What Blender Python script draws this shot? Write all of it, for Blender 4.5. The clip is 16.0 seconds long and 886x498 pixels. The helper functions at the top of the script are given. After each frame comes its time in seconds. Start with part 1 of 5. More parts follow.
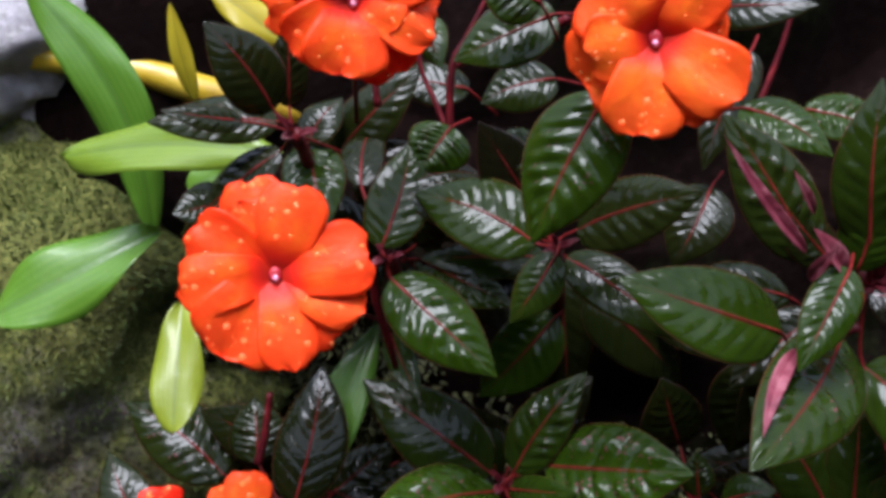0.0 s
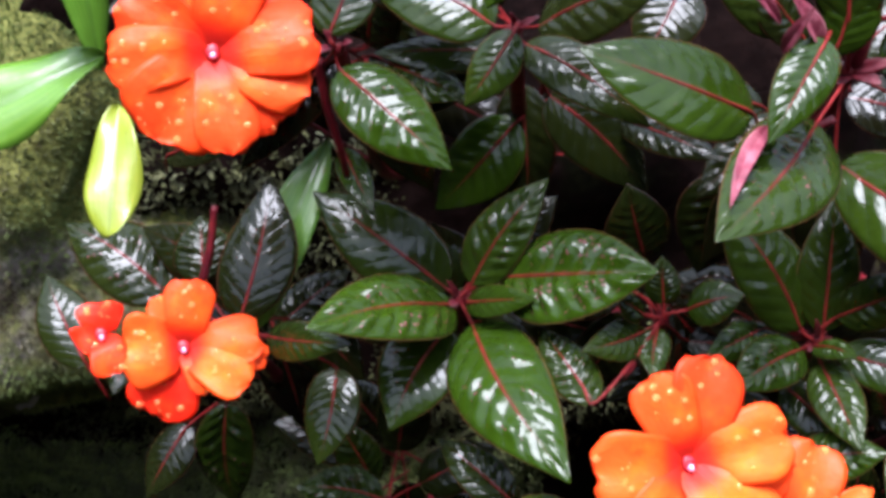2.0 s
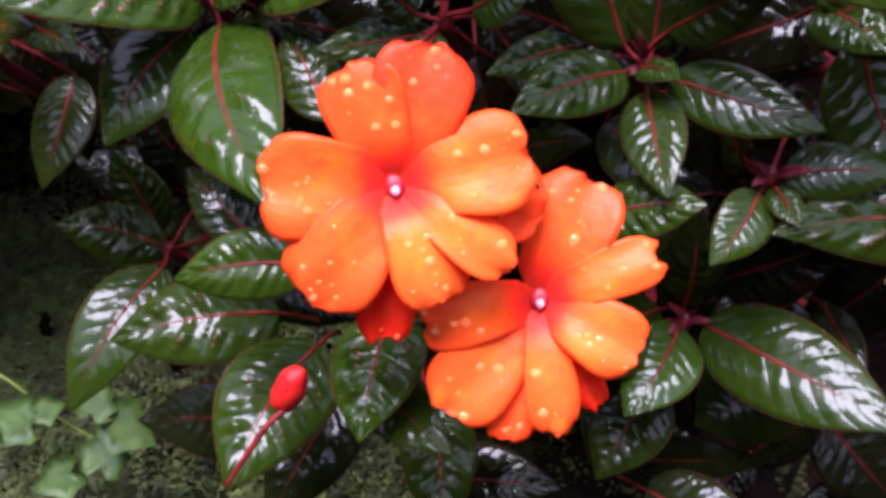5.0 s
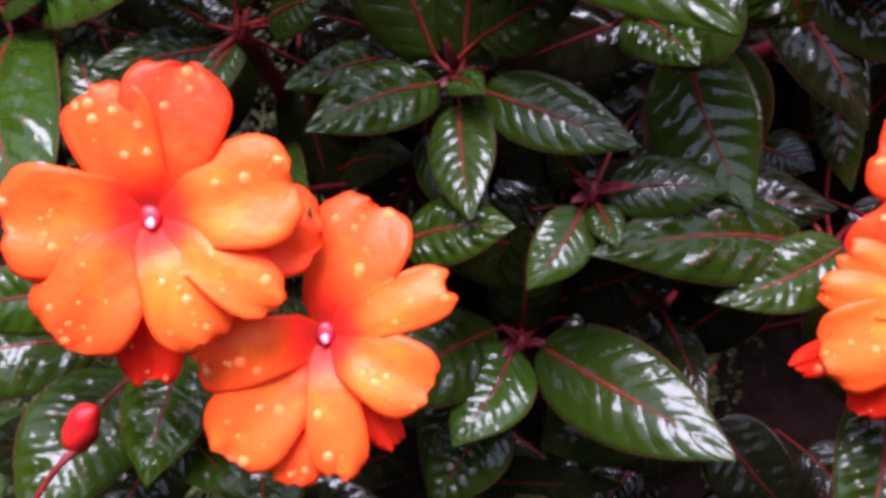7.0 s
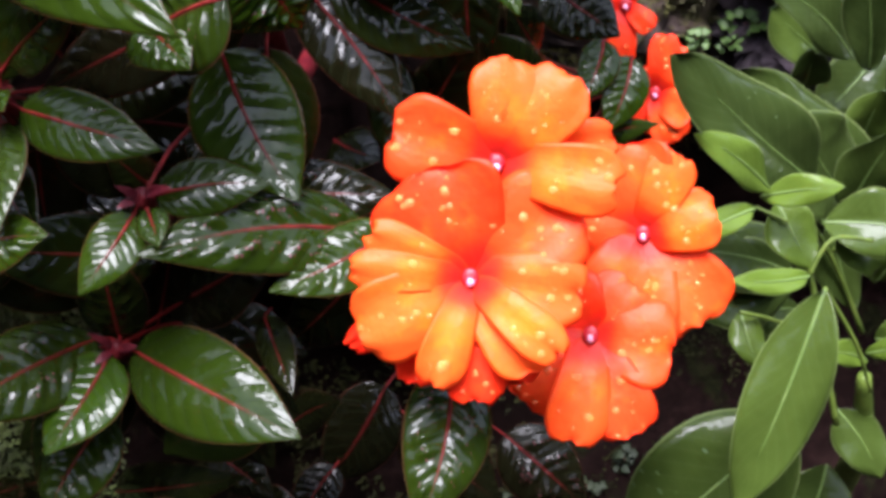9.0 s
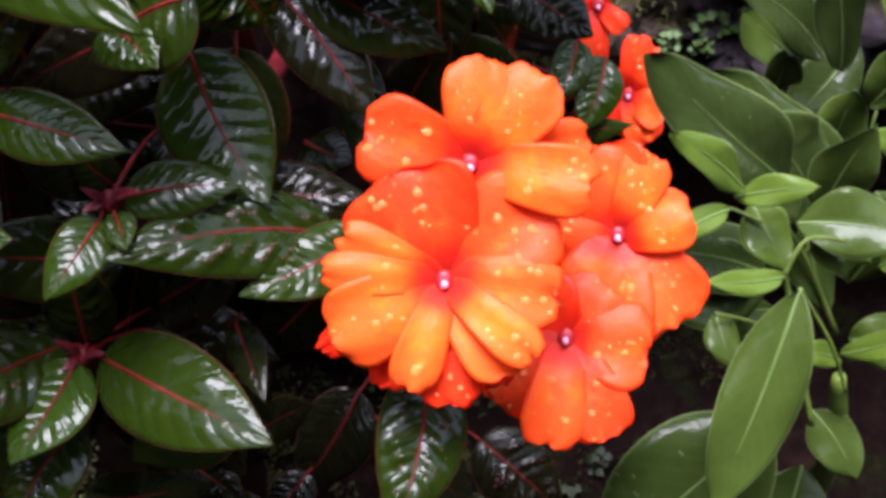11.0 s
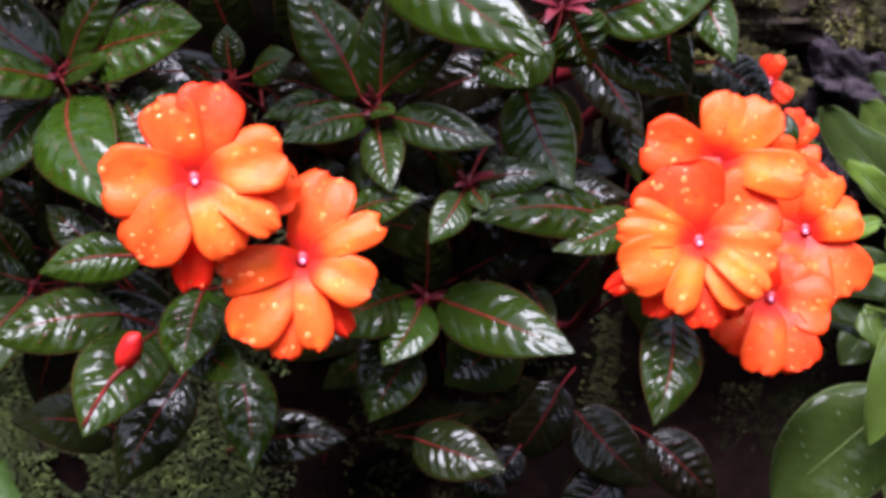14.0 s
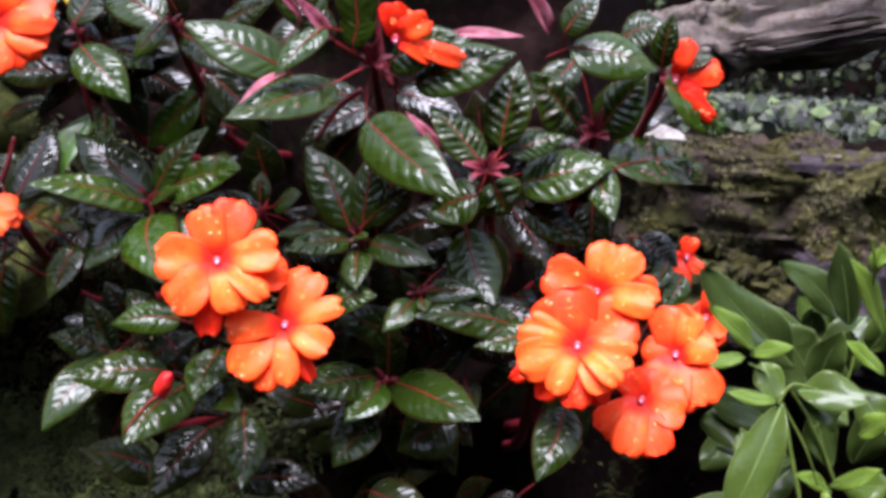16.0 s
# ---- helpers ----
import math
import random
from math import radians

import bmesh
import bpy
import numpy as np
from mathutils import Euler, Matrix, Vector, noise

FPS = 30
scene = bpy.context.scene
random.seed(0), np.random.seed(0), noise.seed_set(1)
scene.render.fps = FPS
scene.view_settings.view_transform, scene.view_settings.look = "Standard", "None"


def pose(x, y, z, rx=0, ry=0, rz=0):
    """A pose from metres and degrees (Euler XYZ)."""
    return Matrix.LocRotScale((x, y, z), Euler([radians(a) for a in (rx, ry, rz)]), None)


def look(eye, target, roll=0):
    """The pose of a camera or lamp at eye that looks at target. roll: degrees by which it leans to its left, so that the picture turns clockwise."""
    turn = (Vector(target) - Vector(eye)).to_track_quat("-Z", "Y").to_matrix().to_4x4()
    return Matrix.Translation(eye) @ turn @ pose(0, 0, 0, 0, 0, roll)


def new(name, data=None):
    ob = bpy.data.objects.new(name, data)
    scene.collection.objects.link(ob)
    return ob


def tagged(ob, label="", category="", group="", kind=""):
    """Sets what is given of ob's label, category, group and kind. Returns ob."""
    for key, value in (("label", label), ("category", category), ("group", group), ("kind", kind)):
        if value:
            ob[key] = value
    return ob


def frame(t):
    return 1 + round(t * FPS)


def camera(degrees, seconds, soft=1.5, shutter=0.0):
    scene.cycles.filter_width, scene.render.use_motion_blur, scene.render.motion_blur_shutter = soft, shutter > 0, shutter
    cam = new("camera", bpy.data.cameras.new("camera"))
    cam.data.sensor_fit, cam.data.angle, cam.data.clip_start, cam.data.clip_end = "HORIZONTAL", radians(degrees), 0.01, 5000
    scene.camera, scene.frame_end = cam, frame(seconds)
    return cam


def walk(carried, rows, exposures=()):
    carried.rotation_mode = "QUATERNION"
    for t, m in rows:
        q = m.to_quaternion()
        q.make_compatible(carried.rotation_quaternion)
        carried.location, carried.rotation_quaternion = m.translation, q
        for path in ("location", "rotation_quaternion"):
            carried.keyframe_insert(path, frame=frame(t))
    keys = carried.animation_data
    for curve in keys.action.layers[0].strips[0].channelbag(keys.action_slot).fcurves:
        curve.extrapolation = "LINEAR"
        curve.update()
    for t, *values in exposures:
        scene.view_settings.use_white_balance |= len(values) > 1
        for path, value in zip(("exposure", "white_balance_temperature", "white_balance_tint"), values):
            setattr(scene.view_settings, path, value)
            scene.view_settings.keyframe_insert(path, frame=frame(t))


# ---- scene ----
cam = camera(43.0, 16.0, soft=3.8)
PATH = [
    (0, (0.04058, 0.01655, 1.02065), (0.00655, 0.39624, 0.89950), -1.297),
    (0.5, (0.03782, 0.01554, 1.00762), (0.00288, 0.39425, 0.88368), -0.954),
    (1, (0.03388, 0.01463, 0.99274), (-0.00173, 0.39287, 0.86759), -0.746),
    (1.5, (0.03959, 0.01358, 0.97714), (0.00644, 0.39042, 0.84718), -0.499),
    (2, (0.04991, 0.02351, 0.95707), (0.02270, 0.39720, 0.81701), -0.699),
    (2.5, (0.06301, 0.05146, 0.93311), (0.04232, 0.41805, 0.77442), -0.375),
    (3, (0.09052, 0.07219, 0.91762), (0.06911, 0.43228, 0.74477), -0.444),
    (3.5, (0.12374, 0.07881, 0.90219), (0.09275, 0.43177, 0.71654), -0.173),
    (4, (0.14668, 0.08613, 0.89242), (0.10422, 0.43531, 0.70197), 0.142),
    (6.5, (0.18235, 0.13015, 0.88036), (0.12130, 0.47030, 0.67893), 0.724),
    (7, (0.20654, 0.13614, 0.88335), (0.15888, 0.47862, 0.68227), 0.342),
    (7.5, (0.22781, 0.13851, 0.88308), (0.20184, 0.48470, 0.68438), -0.155),
    (8, (0.25642, 0.13817, 0.88321), (0.24671, 0.48730, 0.68823), -0.778),
    (8.5, (0.28097, 0.13077, 0.88178), (0.27380, 0.48088, 0.68847), -0.876),
    (9, (0.30455, 0.12121, 0.88244), (0.30045, 0.47249, 0.69117), -1.144),
    (11.5, (0.30428, 0.12536, 0.87725), (0.31043, 0.47737, 0.68737), -0.654),
    (12, (0.30359, 0.11757, 0.87464), (0.29987, 0.46934, 0.68426), -0.678),
    (12.5, (0.29363, 0.09522, 0.87344), (0.28854, 0.44919, 0.68721), -0.050),
    (13, (0.26208, 0.05477, 0.87890), (0.25513, 0.41347, 0.70204), -0.077),
    (13.5, (0.24019, 0.01130, 0.88169), (0.23369, 0.37583, 0.71715), 0.054),
    (14, (0.21171, -0.04373, 0.88578), (0.20107, 0.32896, 0.74090), 0.233),
    (14.5, (0.19499, -0.09066, 0.89561), (0.18352, 0.28859, 0.76897), 1.571),
    (15, (0.21805, -0.14460, 0.89057), (0.20102, 0.23959, 0.78054), 2.069),
    (15.5, (0.27645, -0.19672, 0.88103), (0.23676, 0.19276, 0.79902), 3.439),
    (16, (0.32491, -0.23797, 0.87297), (0.26548, 0.15225, 0.80816), 3.162),
]
walk(cam, [(t, look(eye, target, roll)) for t, eye, target, roll in PATH], [(0, 2.43, 6330, 14), (1.5, 3.11, 6330, 14), (2.5, 3.48, 6250, 18), (3.3, 3.43, 6250, 22), (4, 3.21, 6200, 30), (6.5, 3.15, 6200, 32), (7.5, 3.28, 6250, 28), (8, 3.51, 6420, 22), (8.5, 3.58, 6480, 18), (9, 3.35, 6500, 18), (11.5, 3.03, 6420, 22), (12.5, 2.98, 6400, 22), (14, 3.21, 6300, 24), (16, 3.35, 6300, 22)])

# strength of the sky and of the veiled sun
SKY, SUN = 0.1, 1.4

# ---- light: an overcast sky over a wet garden bank ----
world = bpy.data.worlds.new("overcast_sky")
scene.world = world
world.use_nodes = True
wn = world.node_tree.nodes
wl = world.node_tree.links
sky = wn.new("ShaderNodeTexSky")
sky.sky_type = 'NISHITA'
sky.sun_disc = False
sky.sun_elevation = radians(72)
sky.sun_rotation = radians(196)
sky.air_density, sky.dust_density, sky.ozone_density = 1.0, 1.0, 1.2
wn["Background"].inputs["Strength"].default_value = SKY
veil = wn.new("ShaderNodeHueSaturation")
veil.inputs["Saturation"].default_value = 0.6
wl.new(sky.outputs["Color"], veil.inputs["Color"])
wl.new(veil.outputs["Color"], wn["Background"].inputs["Color"])
sun = new("sun", bpy.data.lights.new("sun", 'SUN'))
sun.data.energy, sun.data.angle, sun.data.color = SUN, radians(33), (0.87, 0.90, 1.0)
sun.matrix_basis = look((-0.25, -0.95, 5.05), (0.1, 0.4, 0.75))


# ---- materials ----
def node_tools(name):
    mat = bpy.data.materials.new(name)
    mat.use_nodes = True
    nt = mat.node_tree
    bsdf = nt.nodes["Principled BSDF"]

    def add(kind, **values):
        n = nt.nodes.new(kind)
        for key, value in values.items():
            if key in n.inputs:
                n.inputs[key].default_value = value
        return n

    def math_node(op, a, b=None, c=None):
        n = nt.nodes.new("ShaderNodeMath")
        n.operation = op
        for i, v in enumerate((a, b, c)):
            if v is None:
                continue
            if isinstance(v, (int, float)):
                n.inputs[i].default_value = v
            else:
                nt.links.new(v, n.inputs[i])
        return n.outputs[0]

    def blend(fac, a, b, op='MIX'):
        n = nt.nodes.new("ShaderNodeMix")
        n.data_type, n.blend_type = 'RGBA', op
        for sock, v in ((n.inputs[0], fac), (n.inputs[6], a), (n.inputs[7], b)):
            if isinstance(v, (int, float)):
                sock.default_value = v
            elif isinstance(v, tuple):
                sock.default_value = (*v, 1.0) if len(v) == 3 else v
            else:
                nt.links.new(v, sock)
        return n.outputs[2]

    def noise_node(scale, detail=3.0, rough=0.55, coords="Object"):
        tc = nt.nodes.new("ShaderNodeTexCoord")
        n = nt.nodes.new("ShaderNodeTexNoise")
        n.inputs["Scale"].default_value = scale
        n.inputs["Detail"].default_value = detail
        n.inputs["Roughness"].default_value = rough
        nt.links.new(tc.outputs[coords], n.inputs["Vector"])
        return n.outputs["Fac"]

    def ramp(fac, stops):
        n = nt.nodes.new("ShaderNodeValToRGB")
        while len(n.color_ramp.elements) < len(stops):
            n.color_ramp.elements.new(0.5)
        for e, (p, c) in zip(n.color_ramp.elements, stops):
            e.position, e.color = p, (*c, 1.0)
        nt.links.new(fac, n.inputs[0])
        return n.outputs["Color"]

    def bump(height, distance, strength=1.0, normal=None):
        n = nt.nodes.new("ShaderNodeBump")
        n.inputs["Distance"].default_value = distance
        n.inputs["Strength"].default_value = strength
        nt.links.new(height, n.inputs["Height"])
        if normal is not None:
            nt.links.new(normal, n.inputs["Normal"])
        return n.outputs["Normal"]

    def link(a, socket):
        if isinstance(a, (int, float)):
            bsdf.inputs[socket].default_value = a
        elif isinstance(a, tuple):
            bsdf.inputs[socket].default_value = (*a, 1.0)
        else:
            nt.links.new(a, bsdf.inputs[socket])

    return mat, nt, add, math_node, blend, noise_node, ramp, bump, link


def leaf_material(name, veins, slope, rough, vein_mix, rim, gloss=0.04, red=0.0, depth=0.00025, coat=0.14):
    """Leaf tissue tinted by the object's own colour, with side veins laid out along the blade."""
    mat, nt, add, mth, blend, noise_n, ramp, bump, link = node_tools(name)
    info = add("ShaderNodeObjectInfo")
    uv = add("ShaderNodeUVMap")
    sep = add("ShaderNodeSeparateXYZ")
    nt.links.new(uv.outputs[0], sep.inputs[0])
    u, v = sep.outputs[0], sep.outputs[1]
    side = mth('MULTIPLY', mth('ABSOLUTE', mth('SUBTRACT', u, 0.5)), 2.0)
    ph = mth('FRACT', mth('SUBTRACT', mth('MULTIPLY', v, veins), mth('MULTIPLY', side, slope)))
    crease = mth('ABSOLUTE', mth('SUBTRACT', ph, 0.5))           # 0.5 on a vein, 0 between veins
    vein = mth('POWER', mth('MULTIPLY', crease, 2.0), 6.0)
    big = noise_n(60, 3)
    fine = noise_n(900, 4)
    base = blend(mth('MULTIPLY', big, 0.8), info.outputs["Color"], (0.35, 0.42, 0.3), 'MULTIPLY')
    base = blend(0.25, base, blend(fine, base, (0.5, 0.6, 0.3), 'MULTIPLY'))
    # impatiens veins are tinted dark, the shade of their troughs included
    lift = blend(0.6, info.outputs["Color"], (0.008, 0.012, 0.005)) if red else blend(0.5, info.outputs["Color"], (0.07, 0.10, 0.035))
    base = blend(mth('MULTIPLY', vein, vein_mix), base, lift)
    if red:
        near = mth('SUBTRACT', 1.0, mth('MINIMUM', mth('MULTIPLY', side, 13.0), 1.0))
        near = mth('MULTIPLY', near, mth('SUBTRACT', 1.0, v))
        base = blend(mth('MULTIPLY', near, red), base, (0.10, 0.010, 0.012))
        edge = mth('MAXIMUM', mth('MULTIPLY', mth('SUBTRACT', side, 0.955), 20.0), 0.0)
        base = blend(mth('MINIMUM', mth('MULTIPLY', edge, 0.7), 1.0), base, rim)
    else:
        edge = mth('MAXIMUM', mth('MULTIPLY', mth('SUBTRACT', side, 0.95), 20.0), 0.0)
        base = blend(mth('MINIMUM', mth('MULTIPLY', edge, 0.6), 1.0), base, rim)
    link(base, "Base Color")
    wet = noise_n(110, 2)
    link(mth('ADD', rough, mth('MULTIPLY', mth('SUBTRACT', wet, 0.45), 0.25)), "Roughness")
    link(gloss, "Specular IOR Level")
    nrm = bump(mth('SUBTRACT', 1.0, vein), depth, 0.35)
    nrm = bump(noise_n(150, 2), 0.0012, 0.25, nrm)
    link(nrm, "Normal")
    # a film of rain, with a finer ripple of its own
    link(coat, "Coat Weight")
    link(1.36, "Coat IOR")
    link(0.055, "Coat Roughness")
    link(bump(noise_n(130, 3), 0.0016, 0.35, nrm), "Coat Normal")
    return mat


def strap_material():
    """A fleshy strap leaf with fine veins running its whole length."""
    mat, nt, add, mth, blend, noise_n, ramp, bump, link = node_tools("strap_leaf_top")
    info = add("ShaderNodeObjectInfo")
    uv = add("ShaderNodeUVMap")
    sep = add("ShaderNodeSeparateXYZ")
    nt.links.new(uv.outputs[0], sep.inputs[0])
    u, v = sep.outputs[0], sep.outputs[1]
    lines = mth('ADD', 0.5, mth('MULTIPLY', mth('SINE', mth('ADD', mth('MULTIPLY', u, 62.0), mth('MULTIPLY', noise_n(40, 2), 4.0))), 0.5))
    keel = mth('POWER', mth('SUBTRACT', 1.0, mth('MULTIPLY', mth('ABSOLUTE', mth('SUBTRACT', u, 0.5)), 2.0)), 14.0)
    base = blend(mth('MULTIPLY', noise_n(38, 4), 0.75), info.outputs["Color"], (0.45, 0.62, 0.35), 'MULTIPLY')
    base = blend(mth('MULTIPLY', lines, 0.06), base, (0.30, 0.40, 0.06))
    base = blend(mth('MULTIPLY', keel, 0.45), base, (0.02, 0.05, 0.01))
    specks = ramp(noise_n(170, 2), [(0.70, (0, 0, 0)), (0.76, (1, 1, 1))])
    base = blend(mth('MULTIPLY', specks, 0.35), base, (0.10, 0.07, 0.02))
    link(base, "Base Color")
    link(0.36, "Roughness")
    link(0.3, "Specular IOR Level")
    link(0.12, "Coat Weight")
    link(0.08, "Coat Roughness")
    link(bump(lines, 0.00008, 0.3, bump(noise_n(70, 3), 0.0018, 0.35)), "Normal")
    return mat


def plain_material(name, colours, scale, rough, bump_size=0.0, bump_scale=200.0, spec=0.5, coat=0.0, vary=0.0):
    mat, nt, add, mth, blend, noise_n, ramp, bump, link = node_tools(name)
    col = ramp(noise_n(scale, 5), [(0.3, colours[0]), (0.5, colours[1]), (0.72, colours[2])])
    if vary:
        info = add("ShaderNodeObjectInfo")
        k = mth('ADD', 1.0 - vary / 2, mth('MULTIPLY', info.outputs["Random"], vary))
        g = add("ShaderNodeCombineColor")
        for i in range(3):
            nt.links.new(k, g.inputs[i])
        col = blend(1.0, col, g.outputs[0], 'MULTIPLY')
    link(col, "Base Color")
    link(rough, "Roughness")
    link(spec, "Specular IOR Level")
    link(coat, "Coat Weight")
    if bump_size:
        link(bump(noise_n(bump_scale, 5, 0.65), bump_size), "Normal")
    return mat


def petal_material():
    mat, nt, add, mth, blend, noise_n, ramp, bump, link = node_tools("orange_petal")
    uv = add("ShaderNodeUVMap")
    sep = add("ShaderNodeSeparateXYZ")
    nt.links.new(uv.outputs[0], sep.inputs[0])
    u, v = sep.outputs[0], sep.outputs[1]
    along = ramp(v, [(0.0, (0.20, 0.002, 0.006)), (0.08, (0.48, 0.004, 0.014)), (0.13, (0.78, 0.022, 0.014)), (0.20, (0.94, 0.095, 0.012)), (0.29, (0.97, 0.135, 0.020)), (0.55, (0.97, 0.142, 0.020)), (0.82, (0.97, 0.115, 0.018)), (1.0, (0.95, 0.065, 0.014))])
    info = add("ShaderNodeObjectInfo")
    rim = mth('POWER', mth('MULTIPLY', mth('ABSOLUTE', mth('SUBTRACT', u, 0.5)), 2.0), 3.0)
    along = blend(mth('MULTIPLY', rim, 0.6), along, (0.92, 0.042, 0.004))
    hue = add("ShaderNodeSeparateColor")
    nt.links.new(info.outputs["Color"], hue.inputs[0])
    # redness by petal carries the shade on overlapped and upper petals
    along = blend(hue.outputs[0], along, blend(1.0, along, (0.92, 0.07, 0.5), 'MULTIPLY'))
    streak = mth('SINE', mth('ADD', mth('MULTIPLY', u, 70.0), mth('MULTIPLY', noise_n(90, 2), 6.0)))
    col = blend(mth('MULTIPLY', mth('ADD', mth('MULTIPLY', streak, 0.5), 0.5), 0.05), along, (0.84, 0.06, 0.008))
    col = blend(mth('MULTIPLY', noise_n(55, 3), 0.30), col, (0.94, 0.11, 0.004))
    # yellow blotches painted in mid-petal as patches of highlight
    sunny = ramp(noise_n(75, 3, 0.6), [(0.50, (0, 0, 0)), (0.66, (1, 1, 1))])
    heart = mth('MULTIPLY', ramp(v, [(0.14, (0, 0, 0)), (0.30, (1, 1, 1)), (0.75, (1, 1, 1)), (0.95, (0, 0, 0))]), mth('SUBTRACT', 1.0, rim))
    gold = mth('MULTIPLY', mth('MULTIPLY', sunny, heart), mth('SUBTRACT', 0.7, mth('MULTIPLY', hue.outputs[0], 0.55)))
    col = blend(gold, col, (0.97, 0.205, 0.012))
    link(col, "Base Color")
    link(0.42, "Roughness")
    link(0.16, "Specular IOR Level")
    link(bump(streak, 0.00004, 0.2, bump(noise_n(110, 3), 0.0019, 0.5)), "Normal")
    tr = add("ShaderNodeBsdfTranslucent")
    nt.links.new(blend(0.6, col, (0.85, 0.03, 0.006)), tr.inputs["Color"])
    mix = add("ShaderNodeMixShader")
    mix.inputs[0].default_value = 0.28
    nt.links.new(nt.nodes["Principled BSDF"].outputs[0], mix.inputs[1])
    nt.links.new(tr.outputs[0], mix.inputs[2])
    nt.links.new(mix.outputs[0], nt.nodes["Material Output"].inputs["Surface"])
    return mat


def rock_material(name, stone, moss, moss_amount, scale=9.0, spec=0.2):
    """Weathered stone; moss grows in patches of its own."""
    mat, nt, add, mth, blend, noise_n, ramp, bump, link = node_tools(name)
    grit = noise_n(scale * 9, 6, 0.7)
    stonec = ramp(noise_n(scale, 6, 0.65), [(0.3, stone[0]), (0.52, stone[1]), (0.7, stone[2])])
    stonec = blend(0.45, stonec, ramp(grit, [(0.3, stone[0]), (0.5, stone[1]), (0.7, stone[2])]))
    mossc = ramp(noise_n(scale * 12, 5, 0.7), [(0.32, moss[0]), (0.5, moss[1]), (0.68, moss[2])])
    patch = mth('ADD', noise_n(scale * 0.8, 5, 0.7), moss_amount - 0.5)
    mask = ramp(patch, [(0.47, (0, 0, 0)), (0.56, (1, 1, 1))])
    link(blend(mask, stonec, mossc), "Base Color")
    link(0.85, "Roughness")
    link(spec, "Specular IOR Level")
    n1 = bump(noise_n(scale * 2.2, 8, 0.7), 0.02, 0.9)
    link(bump(noise_n(scale * 25, 6, 0.75), 0.004, 0.8, n1), "Normal")
    return mat


def drop_material():
    mat, nt, add, mth, blend, noise_n, ramp, bump, link = node_tools("water_drop")
    # orange tint puts light gathered from the petal into the water's colour
    link((1.0, 0.50, 0.16), "Base Color")
    link(0.03, "Roughness")
    link(1.33, "IOR")
    link(0.8, "Transmission Weight")
    return mat


leaf_top = leaf_material("impatiens_leaf_top", 9.0, 1.8, 0.24, 0.7, (0.10, 0.03, 0.02), red=0.9, coat=0.5)
leaf_under = plain_material("impatiens_leaf_under", ((0.035, 0.014, 0.012), (0.085, 0.016, 0.020), (0.14, 0.03, 0.035)), 70, 0.45, 0.0006, 300, spec=0.3)
blush = plain_material("blushed_leaf_under", ((0.06, 0.006, 0.012), (0.15, 0.022, 0.036), (0.36, 0.13, 0.15)), 75, 0.42, 0.0012, 200, spec=0.25)
wine_leaf = plain_material("wine_red_young_leaf", ((0.035, 0.004, 0.006), (0.085, 0.008, 0.013), (0.17, 0.024, 0.03)), 120, 0.35, 0.0005, 300, spec=0.25)
citrus_top = leaf_material("citrus_leaf_top", 12.0, 3.0, 0.34, 0.16, (0.16, 0.20, 0.07), depth=0.00012, coat=0.35)
citrus_under = plain_material("citrus_leaf_under", ((0.025, 0.046, 0.018), (0.04, 0.07, 0.024), (0.06, 0.09, 0.036)), 60, 0.5)
lily_top = strap_material()
midrib_red = plain_material("red_midrib", ((0.06, 0.004, 0.004), (0.125, 0.008, 0.008), (0.20, 0.018, 0.016)), 160, 0.45, 0.0002, 600, spec=0.12)
stem_red = plain_material("wine_red_stem", ((0.03, 0.003, 0.005), (0.075, 0.005, 0.008), (0.14, 0.012, 0.014)), 90, 0.4, 0.0004, 400, spec=0.15)
midrib_green = plain_material("pale_midrib", ((0.0585, 0.104, 0.0195), (0.091, 0.143, 0.0325), (0.13, 0.182, 0.052)), 120, 0.4)
twig_green = plain_material("green_twig", ((0.05, 0.075, 0.012), (0.085, 0.125, 0.018), (0.13, 0.17, 0.03)), 120, 0.5, 0.0003, 500, spec=0.25)
petal = petal_material()
eye_white = plain_material("flower_eye", ((0.55, 0.06, 0.16), (0.7, 0.28, 0.38), (0.8, 0.6, 0.66)), 500, 0.4)
throat_red = plain_material("flower_throat", ((0.22, 0.002, 0.006), (0.36, 0.004, 0.012), (0.5, 0.010, 0.03)), 300, 0.5)
bud_red = plain_material("scarlet_bud", ((0.34, 0.005, 0.006), (0.50, 0.010, 0.008), (0.64, 0.026, 0.016)), 120, 0.5, 0.0004, 300, spec=0.2)
drop = drop_material()
# near-black on purpose: shade in the gaps between leaves is put into the colour
soil = rock_material("soil_with_gap_shade", ((0.003, 0.0013, 0.0011), (0.008, 0.0036, 0.003), (0.024, 0.0115, 0.0095)), ((0.003, 0.0032, 0.0013), (0.0075, 0.008, 0.0027), (0.018, 0.0185, 0.0065)), 0.40, 14, spec=0.03)
moss_rock = rock_material("mossy_boulder", ((0.0765, 0.06375, 0.05525), (0.153, 0.1275, 0.1105), (0.323, 0.2975, 0.289)), ((0.0765, 0.0765, 0.0204), (0.1615, 0.17, 0.03825), (0.255, 0.255, 0.068)), 0.60, 10)
slab_rock = rock_material("weathered_grey_rock", ((0.048, 0.0344, 0.0288), (0.152, 0.1184, 0.1), (0.272, 0.228, 0.2)), ((0.04, 0.0344, 0.0128), (0.068, 0.0624, 0.02), (0.104, 0.092, 0.036)), 0.42, 15, spec=0.05)
pale_rock = rock_material("pale_limestone", ((0.24, 0.215, 0.22), (0.44, 0.41, 0.42), (0.62, 0.59, 0.60)), ((0.05, 0.055, 0.02), (0.10, 0.11, 0.03), (0.16, 0.16, 0.05)), 0.38, 9)
